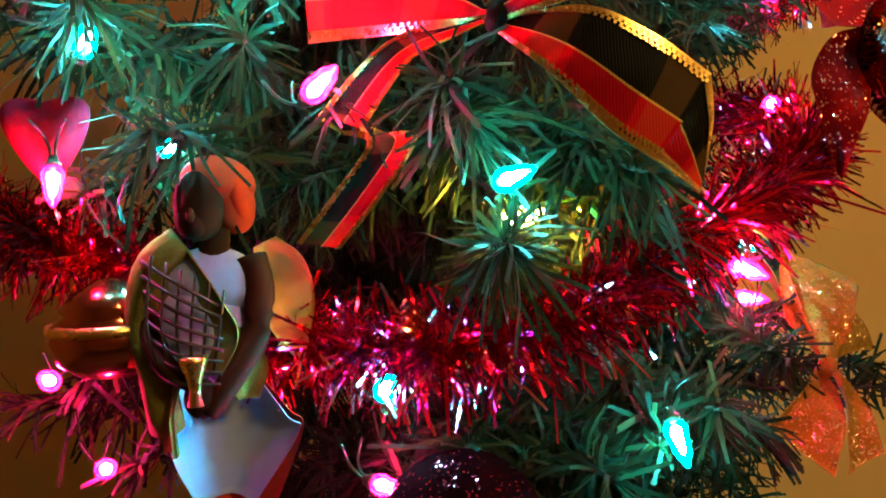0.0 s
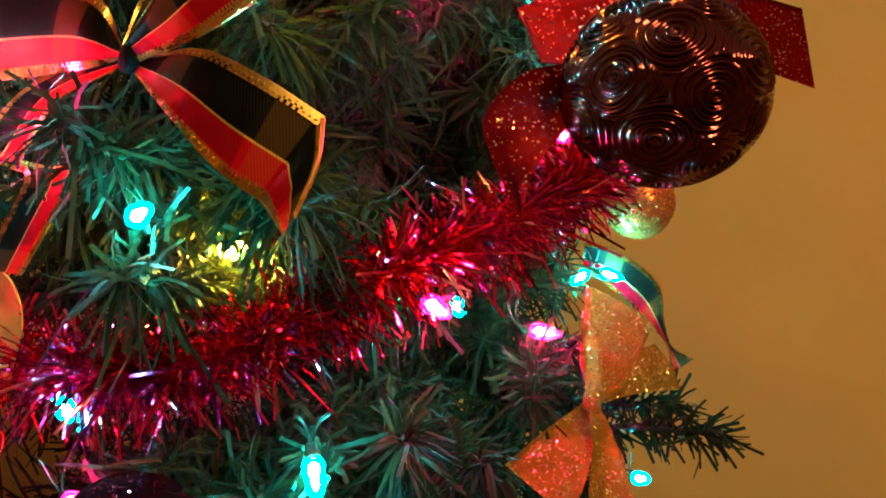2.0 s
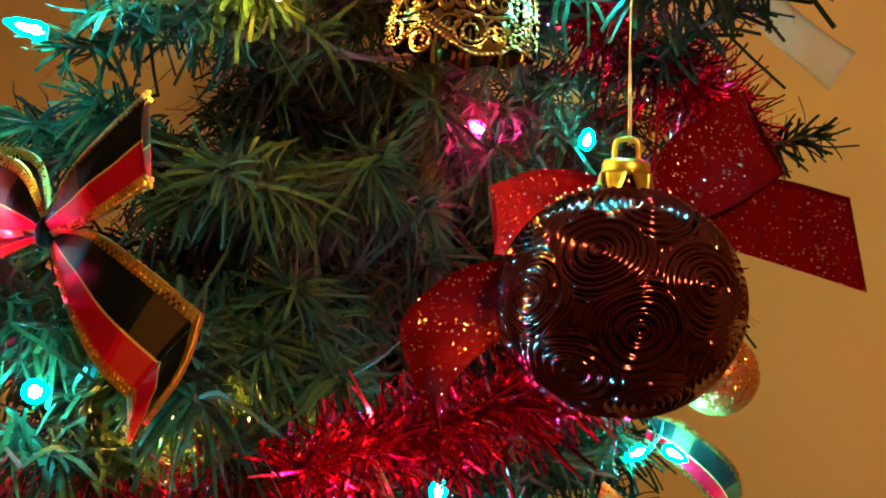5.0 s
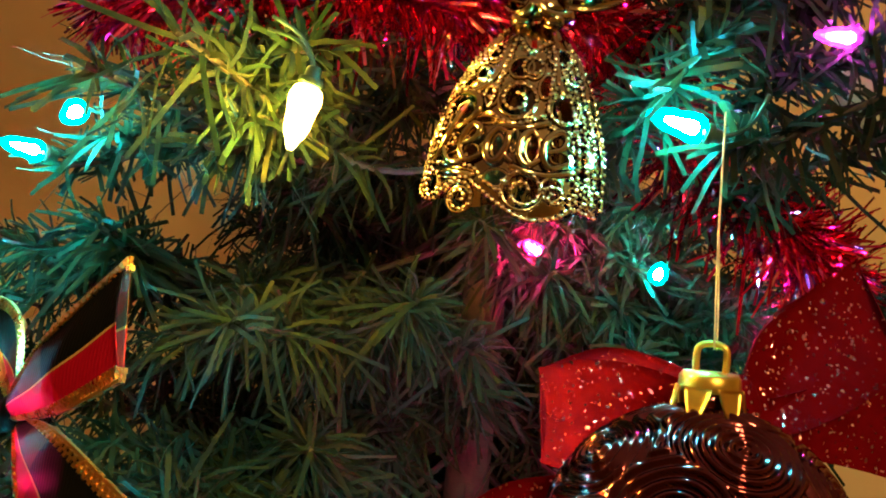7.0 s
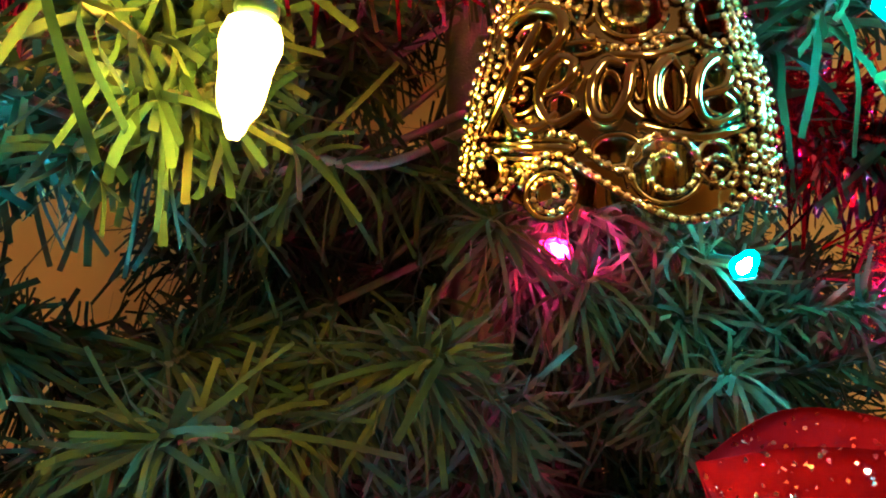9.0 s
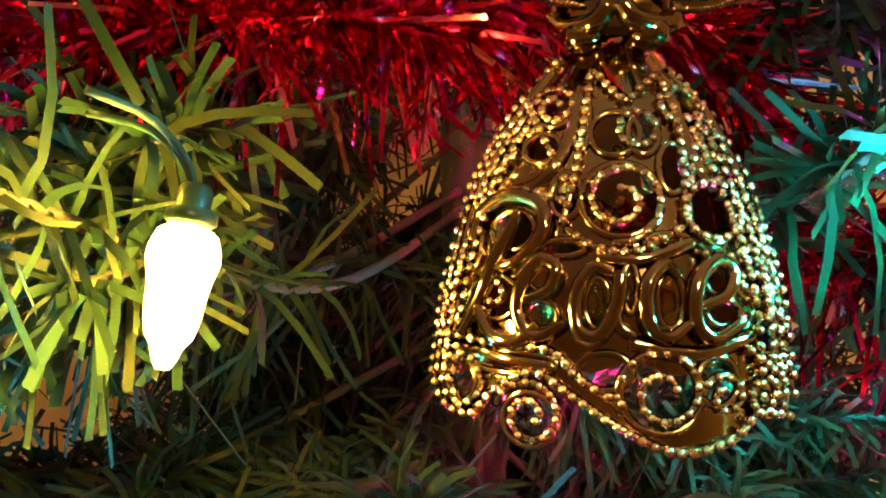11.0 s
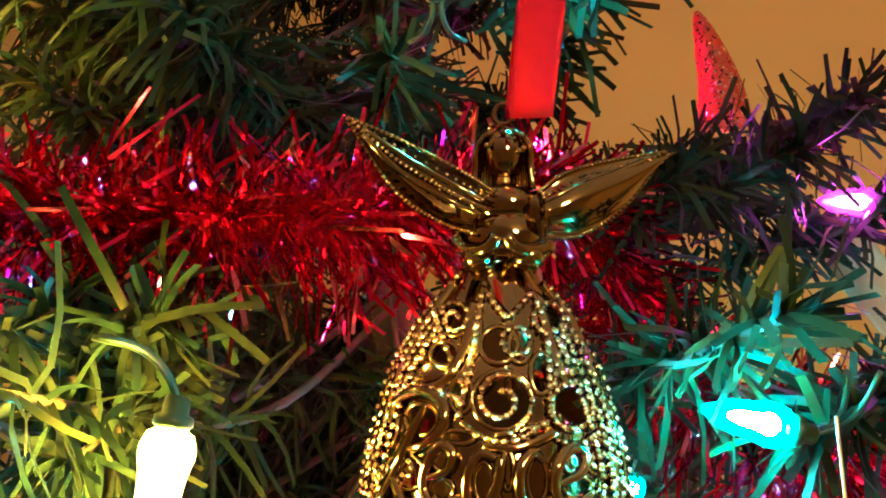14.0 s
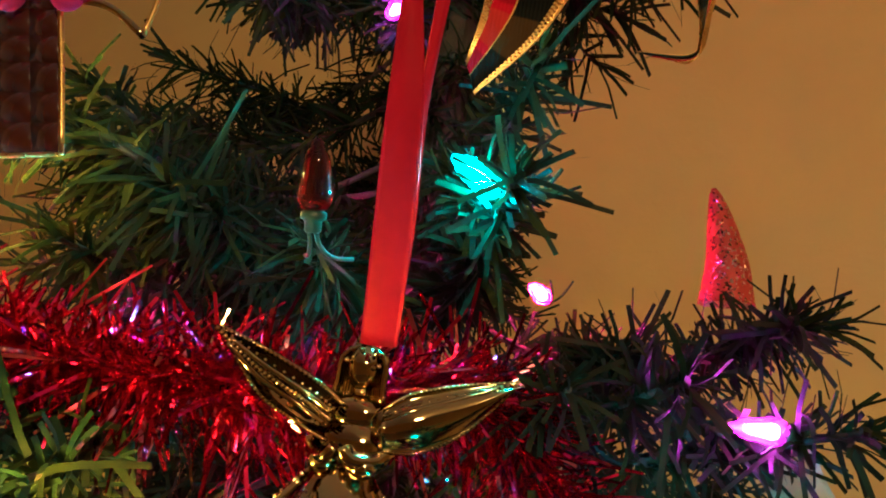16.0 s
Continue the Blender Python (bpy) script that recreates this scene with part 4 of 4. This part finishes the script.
    # extra pearl rows down both flanks
    for shift in (24, 46, 70):
        beads(spline([(255 + shift, 232, 0), (190 + shift, 318, 0), (140 + shift, 408, 0), (100 + shift, 548, 0), (78 + shift, 665, 0), (66 + shift, 765, 0)], 90), 21)
        beads(spline([(618 - shift, 268, 0), (676 - shift, 408, 0), (718 - shift, 525, 0), (742 - shift, 645, 0), (748 - shift, 800, 0)], 90), 21)
    # borders
    for pts in ([(330, 135), (255, 225), (190, 310), (140, 400), (100, 540), (78, 660), (64, 770)],
                [(560, 165), (620, 260), (680, 400), (722, 520), (745, 640), (752, 800)],
                [(385, 185), (378, 280), (362, 400), (340, 500)],
                [(510, 200), (540, 290), (548, 400), (552, 500)],
                [(345, 505), (400, 540), (470, 545), (550, 500)],
                [(390, 190), (420, 235), (450, 262), (485, 225), (510, 195)],
                [(64, 770), (112, 822), (175, 832), (215, 792), (290, 752), (360, 790), (440, 842), (530, 880), (620, 862), (670, 820), (735, 835)],
                [(120, 690), (210, 705), (320, 715), (370, 760), (440, 800)],
                [(150, 420), (200, 445), (260, 430), (340, 455)],
                [(560, 545), (620, 555), (680, 530), (725, 540)],
                [(130, 600), (150, 520), (185, 450)],
                [(255, 225), (300, 330), (352, 430)],
                [(600, 240), (575, 330), (560, 420)],
                [(640, 700), (690, 740), (745, 745)],
                [(700, 450), (690, 560), (700, 660), (715, 760)],
                [(110, 560), (130, 640), (110, 740), (150, 820)]):
        beads(line(pts, 0.0008), 19)
    # plain bands beside the beads
    for pts in ([(310, 170), (220, 320), (165, 450), (130, 600)], [(580, 215), (650, 380), (690, 520), (705, 680)],
                [(365, 230), (352, 330), (300, 420), (190, 440)], [(525, 240), (560, 360), (590, 420)], [(150, 720), (260, 735), (330, 745)],
                [(450, 700), (560, 720), (660, 690)], [(400, 560), (480, 560), (560, 530)]):
        line(pts, 0.0016, out=-0.0004)
    for args in ((440, 455, 78, 18, 100, -1.6), (318, 268, 46, 10, 200, 1.5), (212, 342, 36, 34, 0, 1.0), (205, 405, 30, 8, 0, 1.4), (548, 262, 38, 36, 90, 1.0),
                 (612, 335, 36, 8, 30, 1.5), (602, 470, 52, 50, 0, 1.0), (660, 470, 40, 10, 0, 1.5), (665, 590, 42, 12, 180, 1.4), (285, 825, 62, 14, 190, 1.6),
                 (508, 782, 78, 18, 150, 1.6), (150, 770, 46, 42, 0, 1.0), (690, 790, 42, 12, 0, 1.4), (610, 790, 40, 10, 180, 1.3), (215, 620, 34, 10, 90, 1.2),
                 (470, 320, 34, 32, 0, 1.0), (265, 300, 24, 6, 0, 1.2), (715, 660, 30, 8, 0, 1.3), (100, 690, 26, 8, 0, 1.2)):
        scroll(*args)
    # waist plate
    ring = [on(x, y, 0.0004) for x, y in ((395, 160), (420, 118), (470, 108), (515, 130), (528, 165), (485, 215), (452, 250), (420, 215))]
    mid = bm.verts.new(sum(ring, Vector()) / 8 + Vector((0, -0.0015, 0)))
    vs = [bm.verts.new(p) for p in ring]
    for k in range(8):
        bm.faces.new((mid, vs[k], vs[(k + 1) % 8])).smooth = True
    # the word Peace in flowing strokes
    WORD = [[(165, 520), (185, 465), (240, 440), (300, 462), (305, 515), (262, 560), (205, 575)], [(262, 470), (228, 540), (190, 620), (150, 690)],
            [(185, 640), (215, 690), (262, 700), (300, 670)],
            [(272, 632), (318, 612), (330, 575), (302, 562), (272, 600), (264, 655), (295, 692), (348, 668)],
            [(428, 582), (392, 575), (366, 620), (370, 680), (405, 688), (432, 640), (440, 582), (432, 660), (462, 690)],
            [(535, 590), (512, 570), (484, 605), (484, 665), (515, 692), (552, 668)],
            [(568, 640), (615, 620), (628, 580), (598, 562), (566, 600), (562, 660), (592, 692), (645, 662)]]
    for pts in WORD:
        line(pts, lambda q: 0.0009 + 0.0006 * math.sin(math.pi * q), 10 * len(pts), 0.0012, 8)
    # bust, neck, head with hair, folded arms
    top = M @ Vector((0.002, -0.002, (880 - 118) * K))
    up = (M.to_3x3() @ Vector((0, 0, 1))).normalized()
    sd = (M.to_3x3() @ Vector((1, 0, 0))).normalized()
    fw = (M.to_3x3() @ Vector((0, -1, 0))).normalized()
    blob(bm, top + up * 0.006, (0.0105, 0.0075, 0.0085), (0, 2, 5), 20)
    blob(bm, top + up * 0.0145, (0.0085, 0.006, 0.006), (0, 2, 5), 16)
    for s in (-1, 1):
        blob(bm, top + up * 0.013 + sd * 0.0085 * s, (0.0042, 0.0042, 0.0055), (0, 0, 0), 12)
        arm = spline([top + up * 0.013 + sd * 0.010 * s, top + up * 0.004 + sd * 0.0105 * s + fw * 0.003, top + up * 0.0025 + sd * 0.004 * s + fw * 0.009, top + up * 0.006 + sd * 0.001 * s + fw * 0.0105], 12)
        tube(bm, arm, lambda q: 0.0030 - 0.0012 * q, 8)
        blob(bm, top + up * 0.001 + sd * 0.006 * s + fw * 0.006, (0.0042, 0.0035, 0.0035), (0, 0, 0), 12)
    tube(bm, [top + up * 0.017, top + up * 0.023], 0.0026, 10)
    head = top + up * 0.0275
    blob(bm, head, (0.0052, 0.0055, 0.0068), (0, 2, 5), 20)
    hair = random.Random(8)
    for k in range(26):
        a = math.radians(-100 + 200 * k / 25)
        p0 = head + up * 0.0068 + fw * 0.001
        d = sd * math.sin(a) - fw * math.cos(a) * 0.6 + fw * 0.25
        tube(bm, spline([p0, head + d * 0.0062 + up * 0.003, head + d * 0.0068 - up * 0.004, head + d * 0.0075 - up * 0.009], 8), 0.0008, 5)
    for k in range(16):
        q = head + sd * hair.uniform(-0.005, 0.005) + up * hair.uniform(-0.001, 0.0078) + fw * hair.uniform(0.0, 0.0052)
        pearl(bm, q, 0.0009)
    tube(bm, [head + up * 0.0105 + sd * 0.0026 * math.cos(a) + up * 0.0026 * math.sin(a) for a in (k * math.pi / 7 for k in range(14))], 0.0007, 6, True)
    # wings
    for rim_up, rim_low in (([(0.163, 0.388, 1.573), (0.156, 0.386, 1.578), (0.143, 0.378, 1.585), (0.131, 0.371, 1.590)],
                             [(0.159, 0.388, 1.563), (0.149, 0.388, 1.567), (0.140, 0.380, 1.574), (0.131, 0.371, 1.590)]),
                            ([(0.173, 0.392, 1.573), (0.180, 0.394, 1.578), (0.191, 0.402, 1.582), (0.205, 0.411, 1.585)],
                             [(0.174, 0.392, 1.562), (0.183, 0.396, 1.563), (0.193, 0.404, 1.570), (0.205, 0.411, 1.585)])):
        sheet(bm, rim_up, rim_low, 18, 8, 0.0007, 0.0045)
        A, B = spline(rim_up, 34), spline(rim_low, 34)
        tube(bm, A, 0.0007, 6)
        tube(bm, B, 0.0007, 6)
        for i in range(1, 34):
            for q, r in ((A[i], 0.0007), (B[i], 0.0007), (A[i].lerp(B[i], 0.45) + fw * 0.003, 0.0008), (A[i].lerp(B[i], 0.2) + fw * 0.002, 0.0006)):
                if i % 2 == 0 or r > 0.00065:
                    pearl(bm, q + fw * 0.0006, r)
        for f0 in (0.3, 0.6):
            tube(bm, [A[i].lerp(B[i], f0) + fw * (0.0042 * math.sin(math.pi * f0)) for i in range(2, 31)], 0.0008, 6)
    bmesh.ops.translate(bm, verts=bm.verts, vec=-base)
    ob = part("angel_ornament", bm, [GOLD, GOLD_BEAD])
    ob.location = base
    tagged(ob, "polished gold filigree angel ornament with the word Peace", "angel ornament")


gold_angel()


# ---- doll ornament ----
def doll():
    """A painted figure with head cloth, patterned shawl, pale dress and a wing; one mesh."""
    bm = bmesh.new()
    px = 0.40 / 1608

    def P(x, y, d=0.0):
        o, u, v = Vector((-0.100, 0.362, 1.345)), Vector((-0.076, 0.362, 1.344)), Vector((-0.101, 0.362, 1.321))
        return o + (u - o) * ((x - 380) / 100) + (v - o) * ((y - 330) / 100) + Vector((0, d, 0))

    def shade(before, index):
        for f in list(bm.faces)[before:]:
            f.material_index = index
            f.smooth = True

    def lump(x, y, rx, ry, depth, index, d=0.0, turn=0.0):
        n = len(bm.faces)
        blob(bm, P(x, y, d), (rx * px, depth, ry * px), (0, turn, 0), 24)
        bm.faces.ensure_lookup_table()
        shade(n, index)

    def limb(pts, rad, index):
        n = len(bm.faces)
        tube(bm, spline([P(*q) for q in pts], 14), rad, 12)
        bm.faces.ensure_lookup_table()
        shade(n, index)

    lump(358, 362, 43, 60, 0.013, 0, -0.006)
    lump(352, 385, 34, 36, 0.012, 0, -0.007)
    lump(352, 378, 7, 12, 0.004, 0, -0.019)
    lump(384, 322, 64, 46, 0.0165, 1, 0.004, 14)
    lump(404, 350, 40, 64, 0.014, 1, 0.005, -16)
    lump(420, 340, 22, 50, 0.010, 1, 0.000, -12)
    limb([(380, 400), (378, 430), (375, 470)], 0.0065, 0)
    lump(370, 500, 85, 62, 0.014, 2, 0.002)
    lump(350, 580, 85, 100, 0.016, 2, 0.002)
    n = len(bm.faces)
    sheet(bm, [P(300, 432, -0.006), P(252, 520, -0.008), P(250, 590, -0.008), P(285, 650, -0.010)], [P(340, 440, -0.010), P(400, 520, -0.019), P(428, 580, -0.019), P(400, 650, -0.019)], 20, 14, 0.002, 0.006)
    sheet(bm, [P(268, 650, 0.0), P(266, 720, 0.0), P(285, 800, 0.0)], [P(330, 650, -0.014), P(310, 720, -0.014), P(312, 800, -0.012)], 12, 8, 0.002, 0.003)
    sheet(bm, [P(400, 560, -0.012), P(395, 640, -0.014), P(420, 700, -0.012)], [P(440, 580, -0.008), P(470, 640, -0.006), P(455, 700, -0.008)], 12, 8, 0.002, 0.003)
    bm.faces.ensure_lookup_table()
    shade(n, 3)
    for k in range(8):
        limb([(262 + 2 * k, 455 + 26 * k, -0.0125), (330, 490 + 24 * k, -0.0235), (405 - 2 * abs(k - 4), 530 + 19 * k, -0.0215)], 0.0008, 6)
    for k in range(6):
        limb([(285 + 24 * k, 445 + 12 * k, -0.017), (280 + 24 * k, 560, -0.0225), (295 + 18 * k, 645, -0.019)], 0.0006, 6)
    limb([(325, 425, -0.004), (275, 470, -0.006), (255, 560, -0.004), (275, 640, -0.006), (290, 760, 0.0)], 0.0075, 3)
    limb([(440, 455, 0.0), (458, 520, -0.004), (448, 600, -0.010), (405, 670, -0.018), (375, 715, -0.020)], lambda q: 0.0072 - 0.0028 * q, 0)
    limb([(275, 480, 0.0), (268, 560, -0.006), (300, 630, -0.016), (350, 660, -0.020)], lambda q: 0.0062 - 0.002 * q, 0)
    lump(365, 690, 30, 34, 0.007, 0, -0.018)
    n = len(bm.faces)
    lathe(bm, [(0.0035, -0.010), (0.0022, -0.004), (0.003, 0.0), (0.0058, 0.008), (0.006, 0.010)], 14, Matrix.Translation(P(357, 655, -0.024)))
    bm.faces.ensure_lookup_table()
    shade(n, 5)
    # flared skirt with a red lining that shows at the hem
    for index, grow, d in ((2, 1.0, 0.0), (1, 1.03, 0.004)):
        n = len(bm.faces)
        sheet(bm, [P(330, 640, d), P(292, 740, d), P(300, 800 + 10 * index, d), P(340, 900 * grow, d)], [P(430, 640, d), P(500, 720 + 10 * index, d), P(522 * (1 + 0.01 * (index == 1)), 770, d), P(440 + 30 * (index == 1), 900 * grow, d)], 20, 12, 0.002, 0.016)
        bm.faces.ensure_lookup_table()
        shade(n, index)
    # wing
    n = len(bm.faces)
    sheet(bm, [P(440, 440, 0.012), P(448, 520, 0.012), P(470, 590, 0.010), P(520, 650, 0.010)], [P(480, 420, 0.012), P(530, 460, 0.012), P(550, 540, 0.012), P(528, 652, 0.010)], 20, 12, 0.002, 0.003)
    bm.faces.ensure_lookup_table()
    shade(n, 4)
    o = P(380, 640)
    bmesh.ops.translate(bm, verts=bm.verts, vec=-o)
    ob = part("doll_ornament", bm, [SKIN, TURBAN, DRESS, SHAWL, WING_CREAM, GOLD_EDGE, INK])
    ob.location = o
    tagged(ob, "painted doll ornament in a pale blue dress and patterned shawl", "doll ornament")


doll()


# ---- enamel ornament with gold cells ----
def cell_ornament():
    tl, tr, bl, br = (Vector(q) for q in ((0.027, 0.352, 1.688), (0.077, 0.345, 1.680), (0.045, 0.352, 1.631), (0.090, 0.345, 1.630)))
    o = thing("enamel_ornament", bl, "dark red enamel ornament divided by gold lines into cells", "ornament")
    at = lambda u, v: tl.lerp(tr, u).lerp(bl.lerp(br, u), v) - bl
    nor = (tr - tl).cross(bl - tl).normalized()
    us, vs = (0.0, 0.36, 0.74, 1.0), (0.0, 0.17, 0.33, 0.49, 0.66, 0.83, 1.0)
    for v0, v1 in zip(vs, vs[1:]):
        for u0, u1 in zip(us, us[1:]):
            bm = bmesh.new()
            q = [at(a, b) for a, b in ((u0, v0), (u1, v0), (u1, v1), (u0, v1))]
            c = sum(q, Vector()) / 4
            f = [bm.verts.new(p + nor * 0.0008) for p in q]
            g = [bm.verts.new(p - nor * 0.0008) for p in q]
            m0, m1 = bm.verts.new(c + nor * 0.0014), bm.verts.new(c - nor * 0.0014)
            for k in range(4):
                bm.faces.new((m0, f[k], f[(k + 1) % 4])).smooth = True
                bm.faces.new((m1, g[(k + 1) % 4], g[k])).smooth = True
                bm.faces.new((f[k], g[k], g[(k + 1) % 4], f[(k + 1) % 4]))
            part("cell", bm, TILE_DARK, o)
    for a in us:
        part("rib", tube(bmesh.new(), spline([at(a, 0), at(a + 0.01, 0.5), at(a, 1)], 8), 0.0009 if a in (0.0, 1.0) else 0.0005, 6), GOLD_EDGE, o, "thin gold rib")
    for b in vs:
        part("rib", tube(bmesh.new(), spline([at(0, b), at(0.5, b + 0.008), at(1, b)], 8), 0.0009 if b in (0.0, 1.0) else 0.0005, 6), GOLD_EDGE, o, "thin gold rib")
    for x, y in ((20, 5), (118, 8)):
        bm = bmesh.new()
        c = Vector(W0[(x, y)]) - bl
        blob(bm, c, (0.0058, 0.004, 0.0058))
        part("bead", bm, HEART_RED, o, "glossy red bead")
    part("arm", tube(bmesh.new(), [p - bl for p in spline([(0.079, 0.345, 1.675), (0.096, 0.345, 1.672), (0.110, 0.345, 1.663)], 10)], 0.0011, 7), GOLD, o, "gold wire arm")
    part("arm", tube(bmesh.new(), [p - bl for p in spline([(0.110, 0.345, 1.663), (0.110, 0.348, 1.676), (0.104, 0.350, 1.686)], 10)], 0.0008, 7), GOLD_EDGE, o, "gold wire arm")


W0 = {(20, 5): (0.061, 0.343, 1.677), (118, 8): (0.083, 0.343, 1.676)}
cell_ornament()

# ---- glitter cone, sheer ribbon, gold sprig ----
cone = thing("cone_ornament", (0.244, 0.620, 1.640), "slender red glitter cone ornament with a curved tip", "ornament")
co = Vector((0.244, 0.620, 1.640))
part("cone", tube(bmesh.new(), [p - co for p in spline([(0.244, 0.620, 1.640), (0.243, 0.620, 1.659), (0.239, 0.620, 1.679), (0.234, 0.620, 1.698)], 20)], lambda q: 0.0125 * (1 - q) ** 0.7 + 0.0012, 20), CONE_RED, cone)
sheer = thing("sheer_ribbon", (0, 0, 0), "pale sheer ribbon hanging beneath a branch", "ribbon")
part("band", sheet(bmesh.new(), [(0.263, 0.530, 1.578), (0.273, 0.530, 1.552), (0.294, 0.540, 1.530), (0.322, 0.550, 1.507)], [(0.281, 0.540, 1.585), (0.291, 0.540, 1.564), (0.308, 0.550, 1.547), (0.336, 0.560, 1.530)], 20, 8, 0.0004, 0.002, ripple=0.001), SHEER, sheer)
pinkband = thing("satin_ribbon", (0, 0, 0), "pink lit satin ribbon strip hanging among the branches", "ribbon")
part("band", sheet(bmesh.new(), [(-0.157, 0.430, 1.505), (-0.154, 0.430, 1.479), (-0.148, 0.430, 1.455)], [(-0.134, 0.430, 1.504), (-0.128, 0.430, 1.480), (-0.126, 0.430, 1.458)], 12, 6, 0.0005, 0.002), RED_SATIN, pinkband)
sprig = thing("gold_sprig", (0.054, 0.355, 1.331), "small gold foil sprig glinting under the bow", "ornament")
Vs, Fs = strands([[Vector((-0.014, 0, 0)), Vector((0, -0.002, 0.002)), Vector((0.016, 0, -0.001))]], 2600, 0.012, 0.0022, 77, (50, 100), 0.1, 0.5)
tagged(part("foil_fringe", mesh_of("foil_fringe", Vs, Fs), GOLD_TINSEL, sprig), kind="stuff")
part("stem", tube(bmesh.new(), spline([(-0.016, 0, 0), (0, -0.002, 0.002), (0.018, 0, -0.001)], 8), 0.0011, 6), GOLD_EDGE, sprig)
